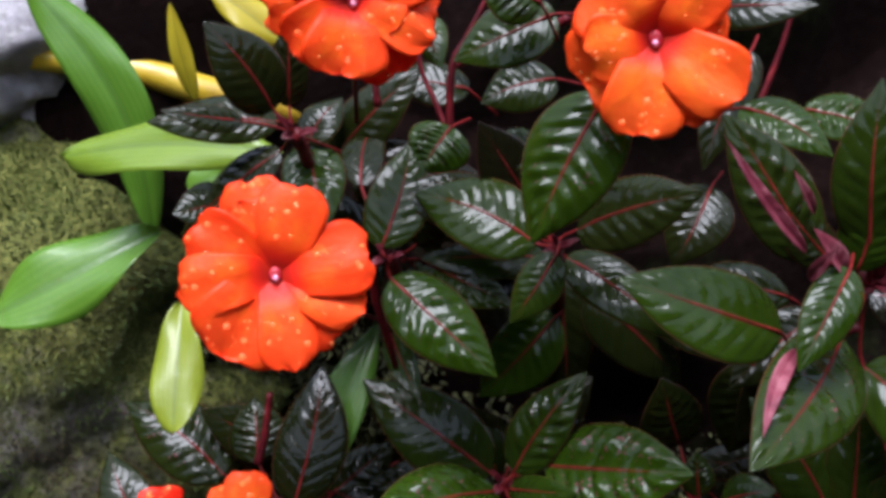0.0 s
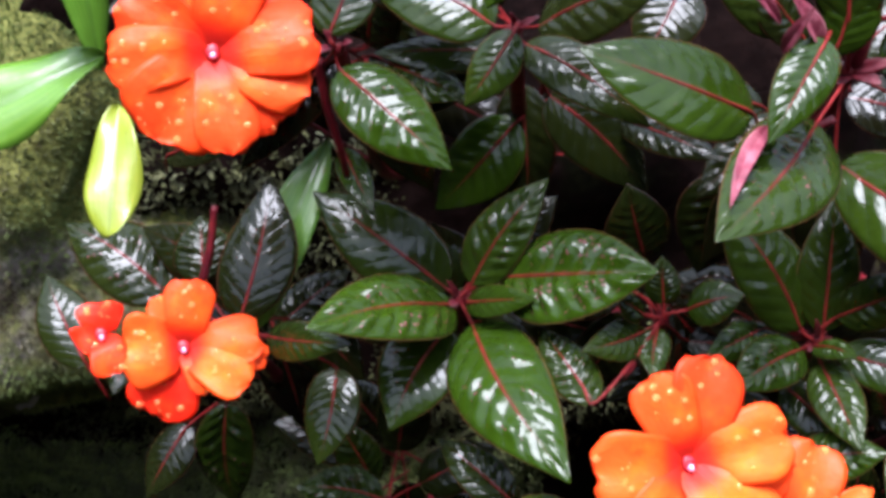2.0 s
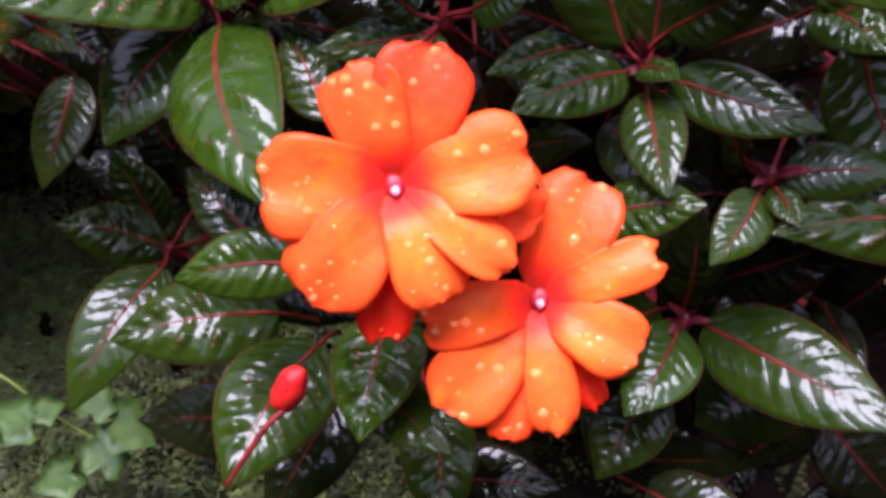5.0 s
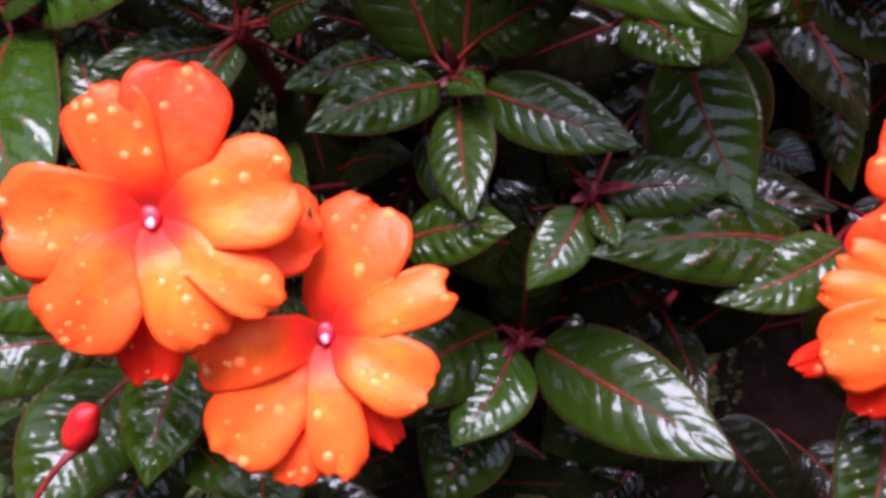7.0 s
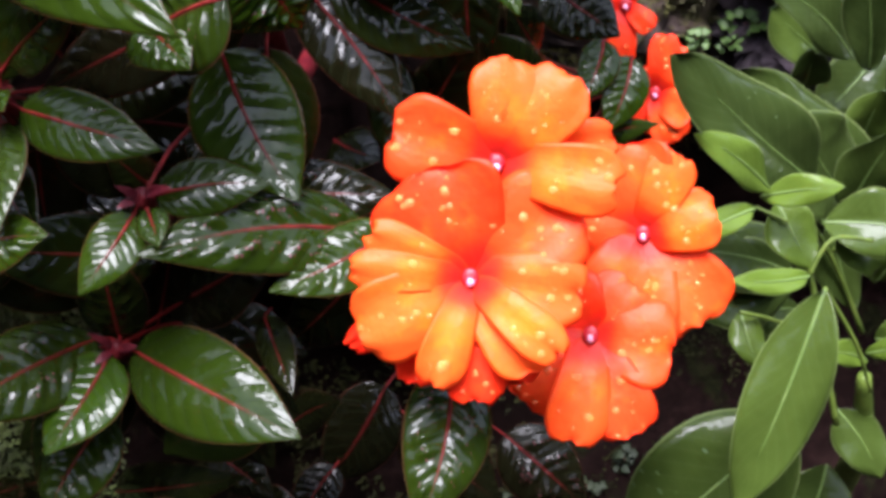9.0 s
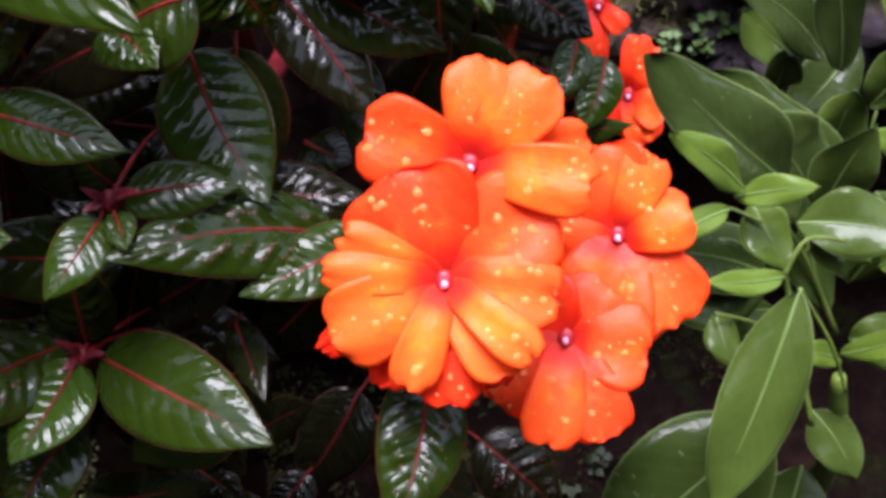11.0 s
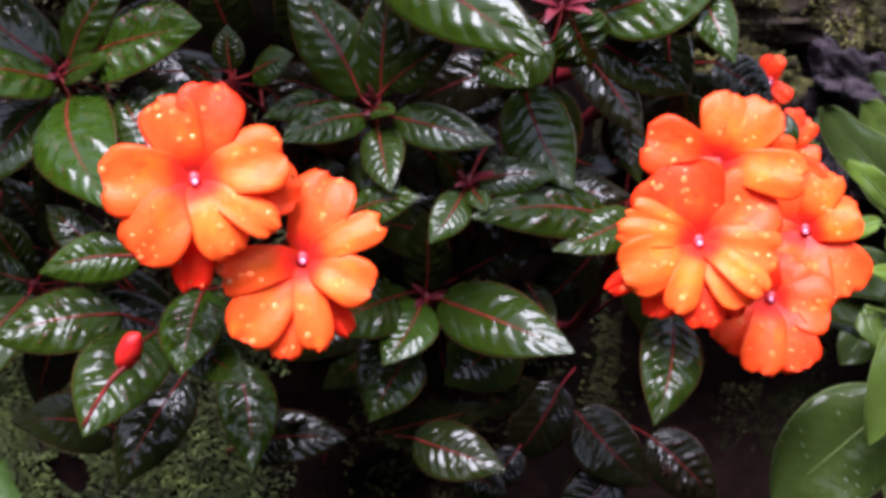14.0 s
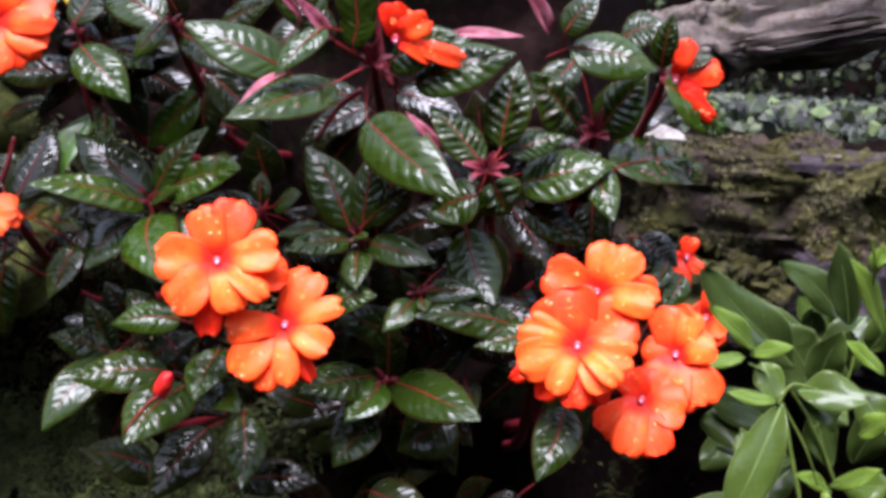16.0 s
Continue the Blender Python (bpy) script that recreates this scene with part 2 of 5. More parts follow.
purple_rock = rock_material("purple_grey_rock", ((0.0132, 0.009, 0.0102), (0.0372, 0.0264, 0.0312), (0.084, 0.063, 0.0708)), ((0.018, 0.0162, 0.0042), (0.0396, 0.0348, 0.0072), (0.069, 0.06, 0.0156)), 0.40, 9)
moss_stone = rock_material("moss_covered_stone", ((0.018, 0.0114, 0.0096), (0.051, 0.0324, 0.0252), (0.108, 0.072, 0.057)), ((0.0156, 0.0144, 0.0036), (0.045, 0.0408, 0.0078), (0.09, 0.078, 0.0168)), 0.50, 11)
moss_green = plain_material("moss_tufts", ((0.06, 0.038, 0.017), (0.065, 0.088, 0.014), (0.12, 0.16, 0.026)), 18, 0.75)
moss_black = plain_material("blackish_moss_tufts", ((0.009, 0.009, 0.004), (0.022, 0.022, 0.007), (0.045, 0.045, 0.014)), 60, 0.85, spec=0.1)
moss_dark = plain_material("dark_moss_tufts", ((0.022, 0.022, 0.009), (0.055, 0.056, 0.017), (0.11, 0.11, 0.034)), 60, 0.8)
moss_olive = plain_material("olive_moss_tufts", ((0.022, 0.016, 0.005), (0.055, 0.050, 0.009), (0.12, 0.105, 0.018)), 22, 0.8)
moss_shade = plain_material("shaded_moss_tufts", ((0.035, 0.03, 0.014), (0.07, 0.092, 0.022), (0.14, 0.17, 0.04)), 50, 0.8)
yellow_leaf = plain_material("yellowed_stalk", ((0.294, 0.175, 0.0105), (0.434, 0.28, 0.014), (0.518, 0.364, 0.035)), 45, 0.4, 0.0006, 200, coat=0.2)
brown_tip = plain_material("withered_tip", ((0.03, 0.02, 0.012), (0.07, 0.045, 0.025), (0.12, 0.08, 0.05)), 200, 0.8)
fig_leaf = plain_material("creeping_fig_leaf", ((0.008, 0.014, 0.006), (0.019, 0.029, 0.013), (0.05, 0.062, 0.032)), 30, 0.55, spec=0.2)
ft = fig_leaf.node_tree
island, shade, tint = ft.nodes.new("ShaderNodeNewGeometry"), ft.nodes.new("ShaderNodeValToRGB"), ft.nodes.new("ShaderNodeMix")
for e, (p, c) in zip([shade.color_ramp.elements[0], shade.color_ramp.elements.new(0.45), shade.color_ramp.elements.new(0.86), shade.color_ramp.elements[-1]], ((0.0, (0.18, 0.13, 0.13)), (0.45, (0.6, 0.6, 0.55)), (0.86, (1.1, 1.0, 0.75)), (1.0, (4.0, 3.8, 2.6)))):
    e.position, e.color = p, (*c, 1.0)
tint.data_type, tint.blend_type = 'RGBA', 'MULTIPLY'
tint.inputs[0].default_value = 1.0
ft.links.new(island.outputs["Random Per Island"], shade.inputs[0])
ft.links.new(ft.nodes["Principled BSDF"].inputs["Base Color"].links[0].from_socket, tint.inputs[6])
ft.links.new(shade.outputs[0], tint.inputs[7])
ft.links.new(tint.outputs[2], ft.nodes["Principled BSDF"].inputs["Base Color"])
# green of the unseen screen added behind the camera
hedge = plain_material("light_screen_green", ((0.012, 0.022, 0.008), (0.03, 0.05, 0.016), (0.06, 0.09, 0.03)), 12, 0.7, 0.03, 30)
ivy_leaf = plain_material("ivy_leaf", ((0.022, 0.046, 0.008), (0.036, 0.07, 0.012), (0.055, 0.095, 0.018)), 60, 0.5, 0.0006, 180, spec=0.25)
dead_leaf = plain_material("bleached_dead_leaf", ((0.09, 0.075, 0.065), (0.17, 0.15, 0.135), (0.26, 0.24, 0.22)), 160, 0.75, spec=0.15)


# ---- mesh helpers ----
def mesh_of(name, verts, faces, mats, uvs=None, mat_index=None, smooth=True):
    me = bpy.data.meshes.new(name)
    me.from_pydata([tuple(v) for v in verts], [], faces)
    for m in mats:
        me.materials.append(m)
    if mat_index is not None:
        me.polygons.foreach_set("material_index", mat_index)
    if smooth:
        me.polygons.foreach_set("use_smooth", [True] * len(me.polygons))
    if uvs is not None:
        layer = me.uv_layers.new(name="UVMap")
        idx = np.zeros(len(me.loops), dtype=np.int32)
        me.loops.foreach_get("vertex_index", idx)
        layer.data.foreach_set("uv", np.asarray(uvs, dtype=np.float32)[idx].ravel())
    me.update()
    return me


def hang(ob, parent, world_m):
    """Parent ob, keeping it at world_m."""
    ob.parent = parent
    up = parent.matrix_basis if parent.parent is None else parent.parent.matrix_basis @ parent.matrix_basis
    ob.matrix_basis = up.inverted() @ world_m
    return ob


def sheet(name, surface, nu, nv, thick, mats):
    """A thin solid sheet over surface(u, v), u across from -1 to 1, v along from 0 to 1 (arrays in, arrays out)."""
    u, v = np.meshgrid(np.linspace(-1, 1, nu + 1), np.linspace(0, 1, nv + 1))
    x, y, z = surface(u, v)
    top = np.stack([x, y, z], -1).reshape(-1, 3)
    th = thick * (1 - np.abs(u) ** 4 * 0.8)
    low = np.stack([x, y, z - th], -1).reshape(-1, 3)
    n = len(top)
    uv = np.stack([u * 0.5 + 0.5, v], -1).reshape(-1, 2)
    faces, mi = [], []
    row = nu + 1
    for j in range(nv):
        for i in range(nu):
            a = j * row + i
            faces.append((a, a + 1, a + row + 1, a + row))
            mi.append(0)
            faces.append((n + a + row, n + a + row + 1, n + a + 1, n + a))
            mi.append(1)
    for j in range(nv):
        for a, b in ((j * row, (j + 1) * row), ((j + 1) * row + nu, j * row + nu)):
            faces.append((a, b, n + b, n + a))
            mi.append(1)
    for i in range(nu):
        a, b = nv * row + i, nv * row + i + 1
        faces.append((a, b, n + b, n + a))
        mi.append(1)
        faces.append((i + 1, i, n + i, n + i + 1))
        mi.append(1)
    return mesh_of(name, np.concatenate([top, low]), faces, mats, np.concatenate([uv, uv]), mi)


def tube_mesh(name, pts, radii, mat, sides=8, smooth_steps=5):
    """A round tube along a smooth curve through pts, closed at both ends."""
    pts = [Vector(p) for p in pts]
    line, rad = [], []
    for i in range(len(pts) - 1):
        p0, p1, p2, p3 = pts[max(i - 1, 0)], pts[i], pts[i + 1], pts[min(i + 2, len(pts) - 1)]
        for k in range(smooth_steps):
            s = k / smooth_steps
            line.append(0.5 * ((2 * p1) + (p2 - p0) * s + (2 * p0 - 5 * p1 + 4 * p2 - p3) * s * s + (3 * p1 - p0 - 3 * p2 + p3) * s ** 3))
            rad.append(radii[i] * (1 - s) + radii[i + 1] * s)
    line.append(pts[-1])
    rad.append(radii[-1])
    verts, faces = [], []
    side = None
    for i, p in enumerate(line):
        d = (line[min(i + 1, len(line) - 1)] - line[max(i - 1, 0)]).normalized()
        if side is None:
            side = d.orthogonal().normalized()
        side = (side - d * side.dot(d)).normalized()
        other = d.cross(side)
        for k in range(sides):
            a = 2 * math.pi * k / sides
            verts.append(p + (side * math.cos(a) + other * math.sin(a)) * rad[i])
    for i in range(len(line) - 1):
        for k in range(sides):
            a, b = i * sides + k, i * sides + (k + 1) % sides
            faces.append((a, b, b + sides, a + sides))
    faces.append(tuple(range(sides))[::-1])
    faces.append(tuple(range((len(line) - 1) * sides, len(line) * sides)))
    return mesh_of(name, verts, faces, [mat])


def blob_mesh(name, radius, mat, squash=(1, 1, 1), rough=0.0, scale=3.0, subdiv=3, shift=0.0):
    bm = bmesh.new()
    bmesh.ops.create_icosphere(bm, subdivisions=subdiv, radius=1.0)
    for v in bm.verts:
        d = v.co.normalized()
        k = 1.0
        if rough:
            k += rough * noise.fractal(d * scale + Vector((shift, shift * 1.7, 3.1)), 0.9, 2.1, 5)
            k += rough * 0.8 * (abs(noise.noise(d * scale * 0.9 + Vector((7.7, shift, 1.3)))) - 0.25)
        v.co = Vector((d.x * squash[0], d.y * squash[1], d.z * squash[2])) * k * radius
    me = bpy.data.meshes.new(name)
    bm.to_mesh(me)
    bm.free()
    me.materials.append(mat)
    me.polygons.foreach_set("use_smooth", [True] * len(me.polygons))
    return me


# ---- kinds of thing ----
rng = random.Random(7)


def shoot(centre, label="wet New Guinea impatiens shoot with a dark red stem"):
    """A shoot rooted in the bank, with its whorl of leaves at centre."""
    c = Vector(centre)
    root = Vector((min(c.x * 0.92 + 0.012, 0.25), BANK_Y + 0.05, c.z - (0.10 if c.x < 0.28 else 0.15)))
    ob = new("impatiens_shoot")
    ob.matrix_basis = Matrix.Translation(root)
    tagged(ob, label, "plant", "impatiens shoots on the bank")
    ob["heart"] = tuple(c)
    mid = c.lerp(root, 0.45) + Vector((0, 0, -0.035))
    ob["joint"] = tuple(mid)
    me = tube_mesh("stem", [root, mid, c.lerp(mid, 0.35) + Vector((0, 0.004, -0.008)), c], [0.0048, 0.0042, 0.0034, 0.0026], stem_red, 9)
    hang(new("stem", me), ob, Matrix.Identity(4))
    knot = blob_mesh("leaf_bud", 0.0028, stem_red, (1, 1, 1.3), 0.3, 2.0, 2, c.x)
    hang(new("leaf_bud", knot), ob, Matrix.Translation(c))
    return ob


def leaf_frame(base, tip, roll=0.0, face=(0.0, -0.75, 0.66)):
    """The pose of a leaf from its base to its tip, its upper side turned to face."""
    b, t = Vector(base), Vector(tip)
    ax = (t - b).normalized()
    n = Vector(face)
    n = (n - ax * n.dot(ax)).normalized()
    if roll:
        n = Matrix.Rotation(radians(roll), 3, ax) @ n
    s = ax.cross(n)
    m = Matrix((s, ax, n)).transposed().to_4x4()
    m.translation = b
    return m, (t - b).length


def blade(name, plant, base, tip, width, colour, mats, a, b, sag, fold, curl, pucker, veins, slope, teeth, roll, rib, rib_mat, heart, face=(0.0, -0.75, 0.66), nu=14, nv=54, wave=0.03, twist=0.0, point=0.0, bend=0.0):
    m, length = leaf_frame(base, tip, roll, face)
    peak = (a / (a + b)) ** a * (b / (a + b)) ** b
    ph = rng.uniform(0, 6.28)
    lean = rng.uniform(-0.05, 0.05) + bend
    half = width * 0.5

    def centre(v):
        return sag * length * (2.4 * v * (1 - v) - 0.45 * v * v)

    def surface(u, v):
        vv = np.clip(v, 0.0, 1.0)
        h = (vv ** a) * ((1 - vv) ** b) / peak * (1 - point * vv ** 6)
        h = h * (1 + teeth * (np.abs(((vv * 20) % 1.0) - 0.5) - 0.25)) + 0.012
        x = u * h * half + lean * length * np.sin(math.pi * vv)
        au = np.abs(u)
        z = centre(vv) + fold * au * h * half * (1 - 0.9 * vv) - curl * h * half * au ** 2.2
        z = z + wave * half * au ** 2 * np.sin(vv * 9 + ph + (u > 0) * 1.9)
        z = z + twist * half * u * h * vv
        if pucker:
            s = np.sin(math.pi * (vv * veins - au * slope + 0.10 * np.sin(vv * 17 + ph))) ** 2
            s = s * (0.8 + 0.3 * np.sin(vv * 23 + ph * 3 + u * 4)) + 0.22 * np.sin(vv * 27 + ph * 2 + 3 * u) * np.sin(u * 5.5 + ph + 5 * vv)
            z = z + pucker * half * s * np.sin(math.pi * np.clip(au, 0, 1) ** 0.85) ** 2.4 * np.sin(math.pi * np.clip(vv * 1.02, 0, 1)) ** 0.5
        return x, vv * length, z

    ob = new(name, sheet(name, surface, nu, nv, 0.0005, mats))
    hang(ob, plant, m)
    ob.color = (*colour, 1.0)
    if rib:
        run = [Vector((lean * length * math.sin(math.pi * v), v * length, centre(v) + rib * 0.2)) for v in (0.0, 0.18, 0.38, 0.58, 0.74)]
        rr = [rib, rib * 0.9, rib * 0.7, rib * 0.42, rib * 0.15]
        if heart is not None:
            c = m.inverted() @ Vector(heart)
            if 0.004 < c.length < 0.05:
                run = [c, c * 0.5 + Vector((0, -0.002, 0.002))] + run
                rr = [rib * 1.25, rib * 1.15] + rr
            else:
                run = [Vector((0, -0.014, -0.014))] + run
                rr = [rib * 1.2] + rr
        r = new("midrib", tube_mesh("midrib", run, rr, rib_mat, 7, 4))
        r.parent = ob
    return ob


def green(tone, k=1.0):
    # tone also carries light: the blackish end stands for shaded leaves, the bright for lit
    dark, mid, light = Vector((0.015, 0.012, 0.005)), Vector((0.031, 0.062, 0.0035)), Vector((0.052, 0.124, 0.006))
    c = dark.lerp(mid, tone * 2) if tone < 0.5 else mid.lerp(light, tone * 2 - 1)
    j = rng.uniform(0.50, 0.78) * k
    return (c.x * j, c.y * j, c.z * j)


def impatiens_leaf(plant, base, tip, width, tone, sag=None, fold=0.10, roll=0.0, pucker=None):
    bulge = rng.choice((0.08, 0.16, 0.22, 0.28) if tone > 0.27 else (0.03, 0.05, 0.10, 0.18))
    return blade("leaf", plant, base, tip, width, green(tone), [leaf_top, leaf_under], 0.52, 0.80, rng.uniform(0.06, 0.14) if sag is None else sag, fold, rng.uniform(0.10, 0.24), bulge if pucker is None else pucker, 9.0, 1.8, 0.04,
                 roll + rng.uniform(-8, 8), 0.0006, midrib_red, plant["heart"], twist=rng.uniform(-0.2, 0.2), point=0.5)


def reddish_leaf(plant, base, tip, width, tone, sag=None, fold=0.7, roll=0.0):
    ob = blade("leaf", plant, base, tip, width * 0.7, green(tone), [blush, leaf_top], 0.60, 1.02, 0.06, fold, 0.1, 0.04, 9.0, 2.6, 0.05, roll, 0.0, None, None)
    return tagged(ob, "curled leaf showing its wine-pink underside")


def citrus_leaf(plant, base, tip, width, tone=0.4, sag=0.06, fold=0.35, roll=0.0):
    c = Vector((0.025, 0.037, 0.010)).lerp(Vector((0.115, 0.175, 0.022)), min(tone, 1.0))
    return blade("leaf", plant, base, tip, width, tuple(c), [citrus_top, citrus_under], 0.80, 0.92, sag, fold, 0.16, 0.05, 12.0, 3.0, 0.02, roll + rng.uniform(-8, 8), 0.0007, midrib_green, None, nu=10, nv=40, wave=0.20)


def lily_leaf(plant, base, tip, width, tone=0.5, sag=0.07, fold=0.3, roll=0.0, bend=0.0):
    lo, mid, hi, old = Vector((0.022, 0.065, 0.008)), Vector((0.07, 0.16, 0.014)), Vector((0.19, 0.215, 0.018)), Vector((0.38, 0.27, 0.015))
    c = lo.lerp(mid, tone * 2) if tone < 0.5 else mid.lerp(hi, tone * 2 - 1) if tone <= 1.0 else old
    return blade("leaf", plant, base, tip, width, tuple(c), [lily_top, lily_top], 0.78, 0.60, sag, fold + 0.25, 0.30, 0.0, 1, 0, 0.0, roll, 0.0, None, None, nu=12, nv=36, wave=0.22, bend=bend)


def flower(plant, centre, facing, petals):
    """A flat-faced flower; petals are (degrees round the eye, length and width in mm, lift towards the front, layer
    from the back, redness with petal shade included).
    """
    c, n = Vector(centre), Vector(facing).normalized()
    r = Vector((0, 0, 1)).cross(n).normalized()
    up = n.cross(r)
    m = Matrix((r, up, n)).transposed().to_4x4()
    m.translation = c
    heart = m.inverted() @ Vector(plant["joint"])
    back = Vector((0, 0, -0.012))
    body = new("flower", tube_mesh("flower", [heart, heart.lerp(back, 0.5) + Vector((0, 0.0, -0.012)), Vector((0, 0, -0.03)), back, Vector((0, 0, -0.0045))], [0.0012, 0.0011, 0.0011, 0.0014, 0.0022], stem_red, 8))
    hang(body, plant, m)
    spots = []
    for deg, length, width, lift, layer, red in petals:
        length, half = length * 0.001 * (1 + 0.5 * max(0.0, -lift - 0.05)), width * 0.00053
        ph, notch = rng.uniform(0, 6.28), rng.choice((0.0, 0.02, 0.03, 0.06))
        bow = rng.uniform(0.12, 0.24)

        lean = rng.uniform(0.04, 0.16)

        def surface(u, v, length=length, half=half, lift=lift, ph=ph, notch=notch, bow=bow, lean=lean, k=layer):
            v = np.sin(v * math.pi / 2)
            h = 1.10 * (0.44 + 0.56 * v) * np.sqrt(np.clip(1 - v ** 6.5, 0, 1)) / 0.80 * np.clip(0.35 + v * 5, 0, 1)
            x = u * half * h
            xf = u * np.minimum(h, 1.0)
            y = 1.02 * length * (v * (1 + notch * 0.5) - notch * np.exp(-(xf / 0.28) ** 2) * v ** 5) * (1 + v ** 4 * (0.022 * np.sin(xf * 5 + ph * 2) + 0.012 * np.sin(xf * 13 + ph * 5)))
            z = -0.0042 + (0.27 + lift * 0.8) * length * v ** 0.9 - (bow + 0.05) * length * v ** 2.6 * (0.9 + 0.2 * u * u)
            z = z + lean * half * u * h + 0.13 * half * np.abs(u) ** 1.6 * np.sin(v * 6 + ph + (u > 0) * 2.2) * v + 0.09 * half * np.cos(u * 4.2 + ph) * v - 0.05 * half * np.exp(-(u / 0.14) ** 2) * v * (1.2 - v)
            return x, y, z + 0.0013 * k * np.clip(v * 3, 0, 1)

        pm = m @ Matrix.Rotation(radians(deg - 90), 4, 'Z')
        p = new("petal", sheet("petal", surface, 14, 20, 0.0006, [petal, petal]))
        p.parent = body
        p.matrix_basis = Matrix.Rotation(radians(deg - 90), 4, 'Z')
        p.color = (min(max(red + rng.uniform(-0.06, 0.06), 0.0), 1.0), 0.0, 0.0, 1.0)
        for _ in range(int(width * 0.5)):
            u, v = rng.uniform(-0.62, 0.62), rng.uniform(0.25, 0.8)
            x, y, z = surface(np.array(u), np.array(v))
            spots.append((p.matrix_basis @ Vector((float(x), float(y), float(z) + 0.00005)), rng.choice((0.0003, 0.0004, 0.0005, 0.0006, 0.0008, 0.0010, 0.0013, 0.0016))))
    eye = new("flower_eye", blob_mesh("flower_eye", 0.0012, eye_white, (1.0, 1.2, 1.0), 0.25, 2.5, 2, c.x * 9))
    eye.parent = body
    throat = new("throat", blob_mesh("throat", 0.0026, throat_red, (1.0, 1.15, 0.3), 0.2, 2.0, 2, c.z * 9))
    throat.parent = body
    throat.matrix_basis = Matrix.Translation((0, 0, -0.0014))
    eye.matrix_basis = Matrix.Translation((0, -0.0013, -0.0002))
    verts, faces = [], []
    for p, rad in spots:
        k0 = len(verts)
        for j, (zz, rr) in enumerate(((0.0, 1.0), (0.26, 0.88), (0.42, 0.5))):
            for i in range(7):
                a = 6.2832 * i / 7
                verts.append(p + Vector((math.cos(a) * rr, math.sin(a) * rr, zz)) * rad)
        verts.append(p + Vector((0, 0, 0.48)) * rad)
        for j in range(2):
            for i in range(7):
                a, b = k0 + j * 7 + i, k0 + j * 7 + (i + 1) % 7
                faces.append((a, b, b + 7, a + 7))
        faces += [(k0 + 14 + i, k0 + 14 + (i + 1) % 7, k0 + 21) for i in range(7)]
    if spots:
        d = new("dew", mesh_of("dew", verts, faces, [drop]))
        d.parent = body
        d.visible_shadow = False
        tagged(d, "rain drops on the petals, tinted as if lit through", kind="stuff")
    return body


def twig(plant, kind, pts, radius):
    mat = twig_green if kind == "citrus_twig" else midrib_red if kind == "pedicel" else stem_red
    me = tube_mesh("stem", pts, [radius * (1 - 0.35 * i / (len(pts) - 1)) for i in range(len(pts))], mat, 8)
    return hang(new("twig" if kind == "citrus_twig" else "stem", me), plant, Matrix.Identity(4))


def rock(name, place, radius, squash, mat, label, category="rock", seed=0.0, rough=0.32, scale=1.6, turn=(0, 0, 0), subdiv=5):
    ob = new(name, blob_mesh(name, radius, mat, squash, rough, scale, subdiv, seed))
    ob.matrix_basis = pose(*place, *turn)
    return tagged(ob, label, category)


def tufts(name, host, count, pick, mat, label, size=0.004, seed=1, gap=-0.28):
    """Moss: many tiny leaning blades grown on the faces of host that pick accepts."""
    rr = random.Random(seed)
    me = host.data
    m = host.matrix_basis
    nm = m.to_3x3()
    tri = []
    for p in me.polygons:
        around = [m @ p.center] + [m @ me.vertices[i].co for i in p.vertices]
        if any(pick(c, nm @ p.normal) for c in around):
            tri.append((p, p.area))
    if not tri:
        return None
    total = sum(a for _, a in tri)
    verts, faces = [], []
    for p, area in tri:
        k = count * area / total
        k = int(k) + (rr.random() < k - int(k))
        vs = [m @ me.vertices[i].co for i in p.vertices]
        n = (nm @ p.normal).normalized()
        for _ in range(k):
            a, b = rr.random(), rr.random()
            if a + b > 1:
                a, b = 1 - a, 1 - b
            j = rr.randrange(len(vs) - 2) + 1
            q = vs[0] + (vs[j] - vs[0]) * a + (vs[j + 1] - vs[0]) * b
            if noise.noise(q * 28) < gap or not pick(q + Vector((rr.gauss(0, 0.022), 0, rr.gauss(0, 0.022))), n):
                continue
            h = size * rr.uniform(0.5, 1.5)
            d = (n + Vector((rr.uniform(-1, 1), rr.uniform(-1, 1), rr.uniform(-0.6, 1))) * 0.75).normalized()
            s = d.orthogonal().normalized()
            s = (Matrix.Rotation(rr.uniform(0, 6.28), 3, d) @ s) * h * 0.32
            i0 = len(verts)
            t = d.cross(s)
            verts += [q - n * 0.001 + s, q - n * 0.001 - s * 0.5 + t * 0.8, q - n * 0.001 - s * 0.5 - t * 0.8, q + d * h]
            faces += [(i0, i0 + 1, i0 + 3), (i0 + 1, i0 + 2, i0 + 3), (i0 + 2, i0, i0 + 3)]
    ob = new(name, mesh_of(name, verts, faces, [mat], smooth=False))
    return tagged(ob, label, "moss", kind="stuff")


# ---- the bank and the ground ----
BANK_Y = 0.62


def step(x, lo, hi):
    t = min(max((x - lo) / (hi - lo), 0.0), 1.0)
    return t * t * (3 - 2 * t)


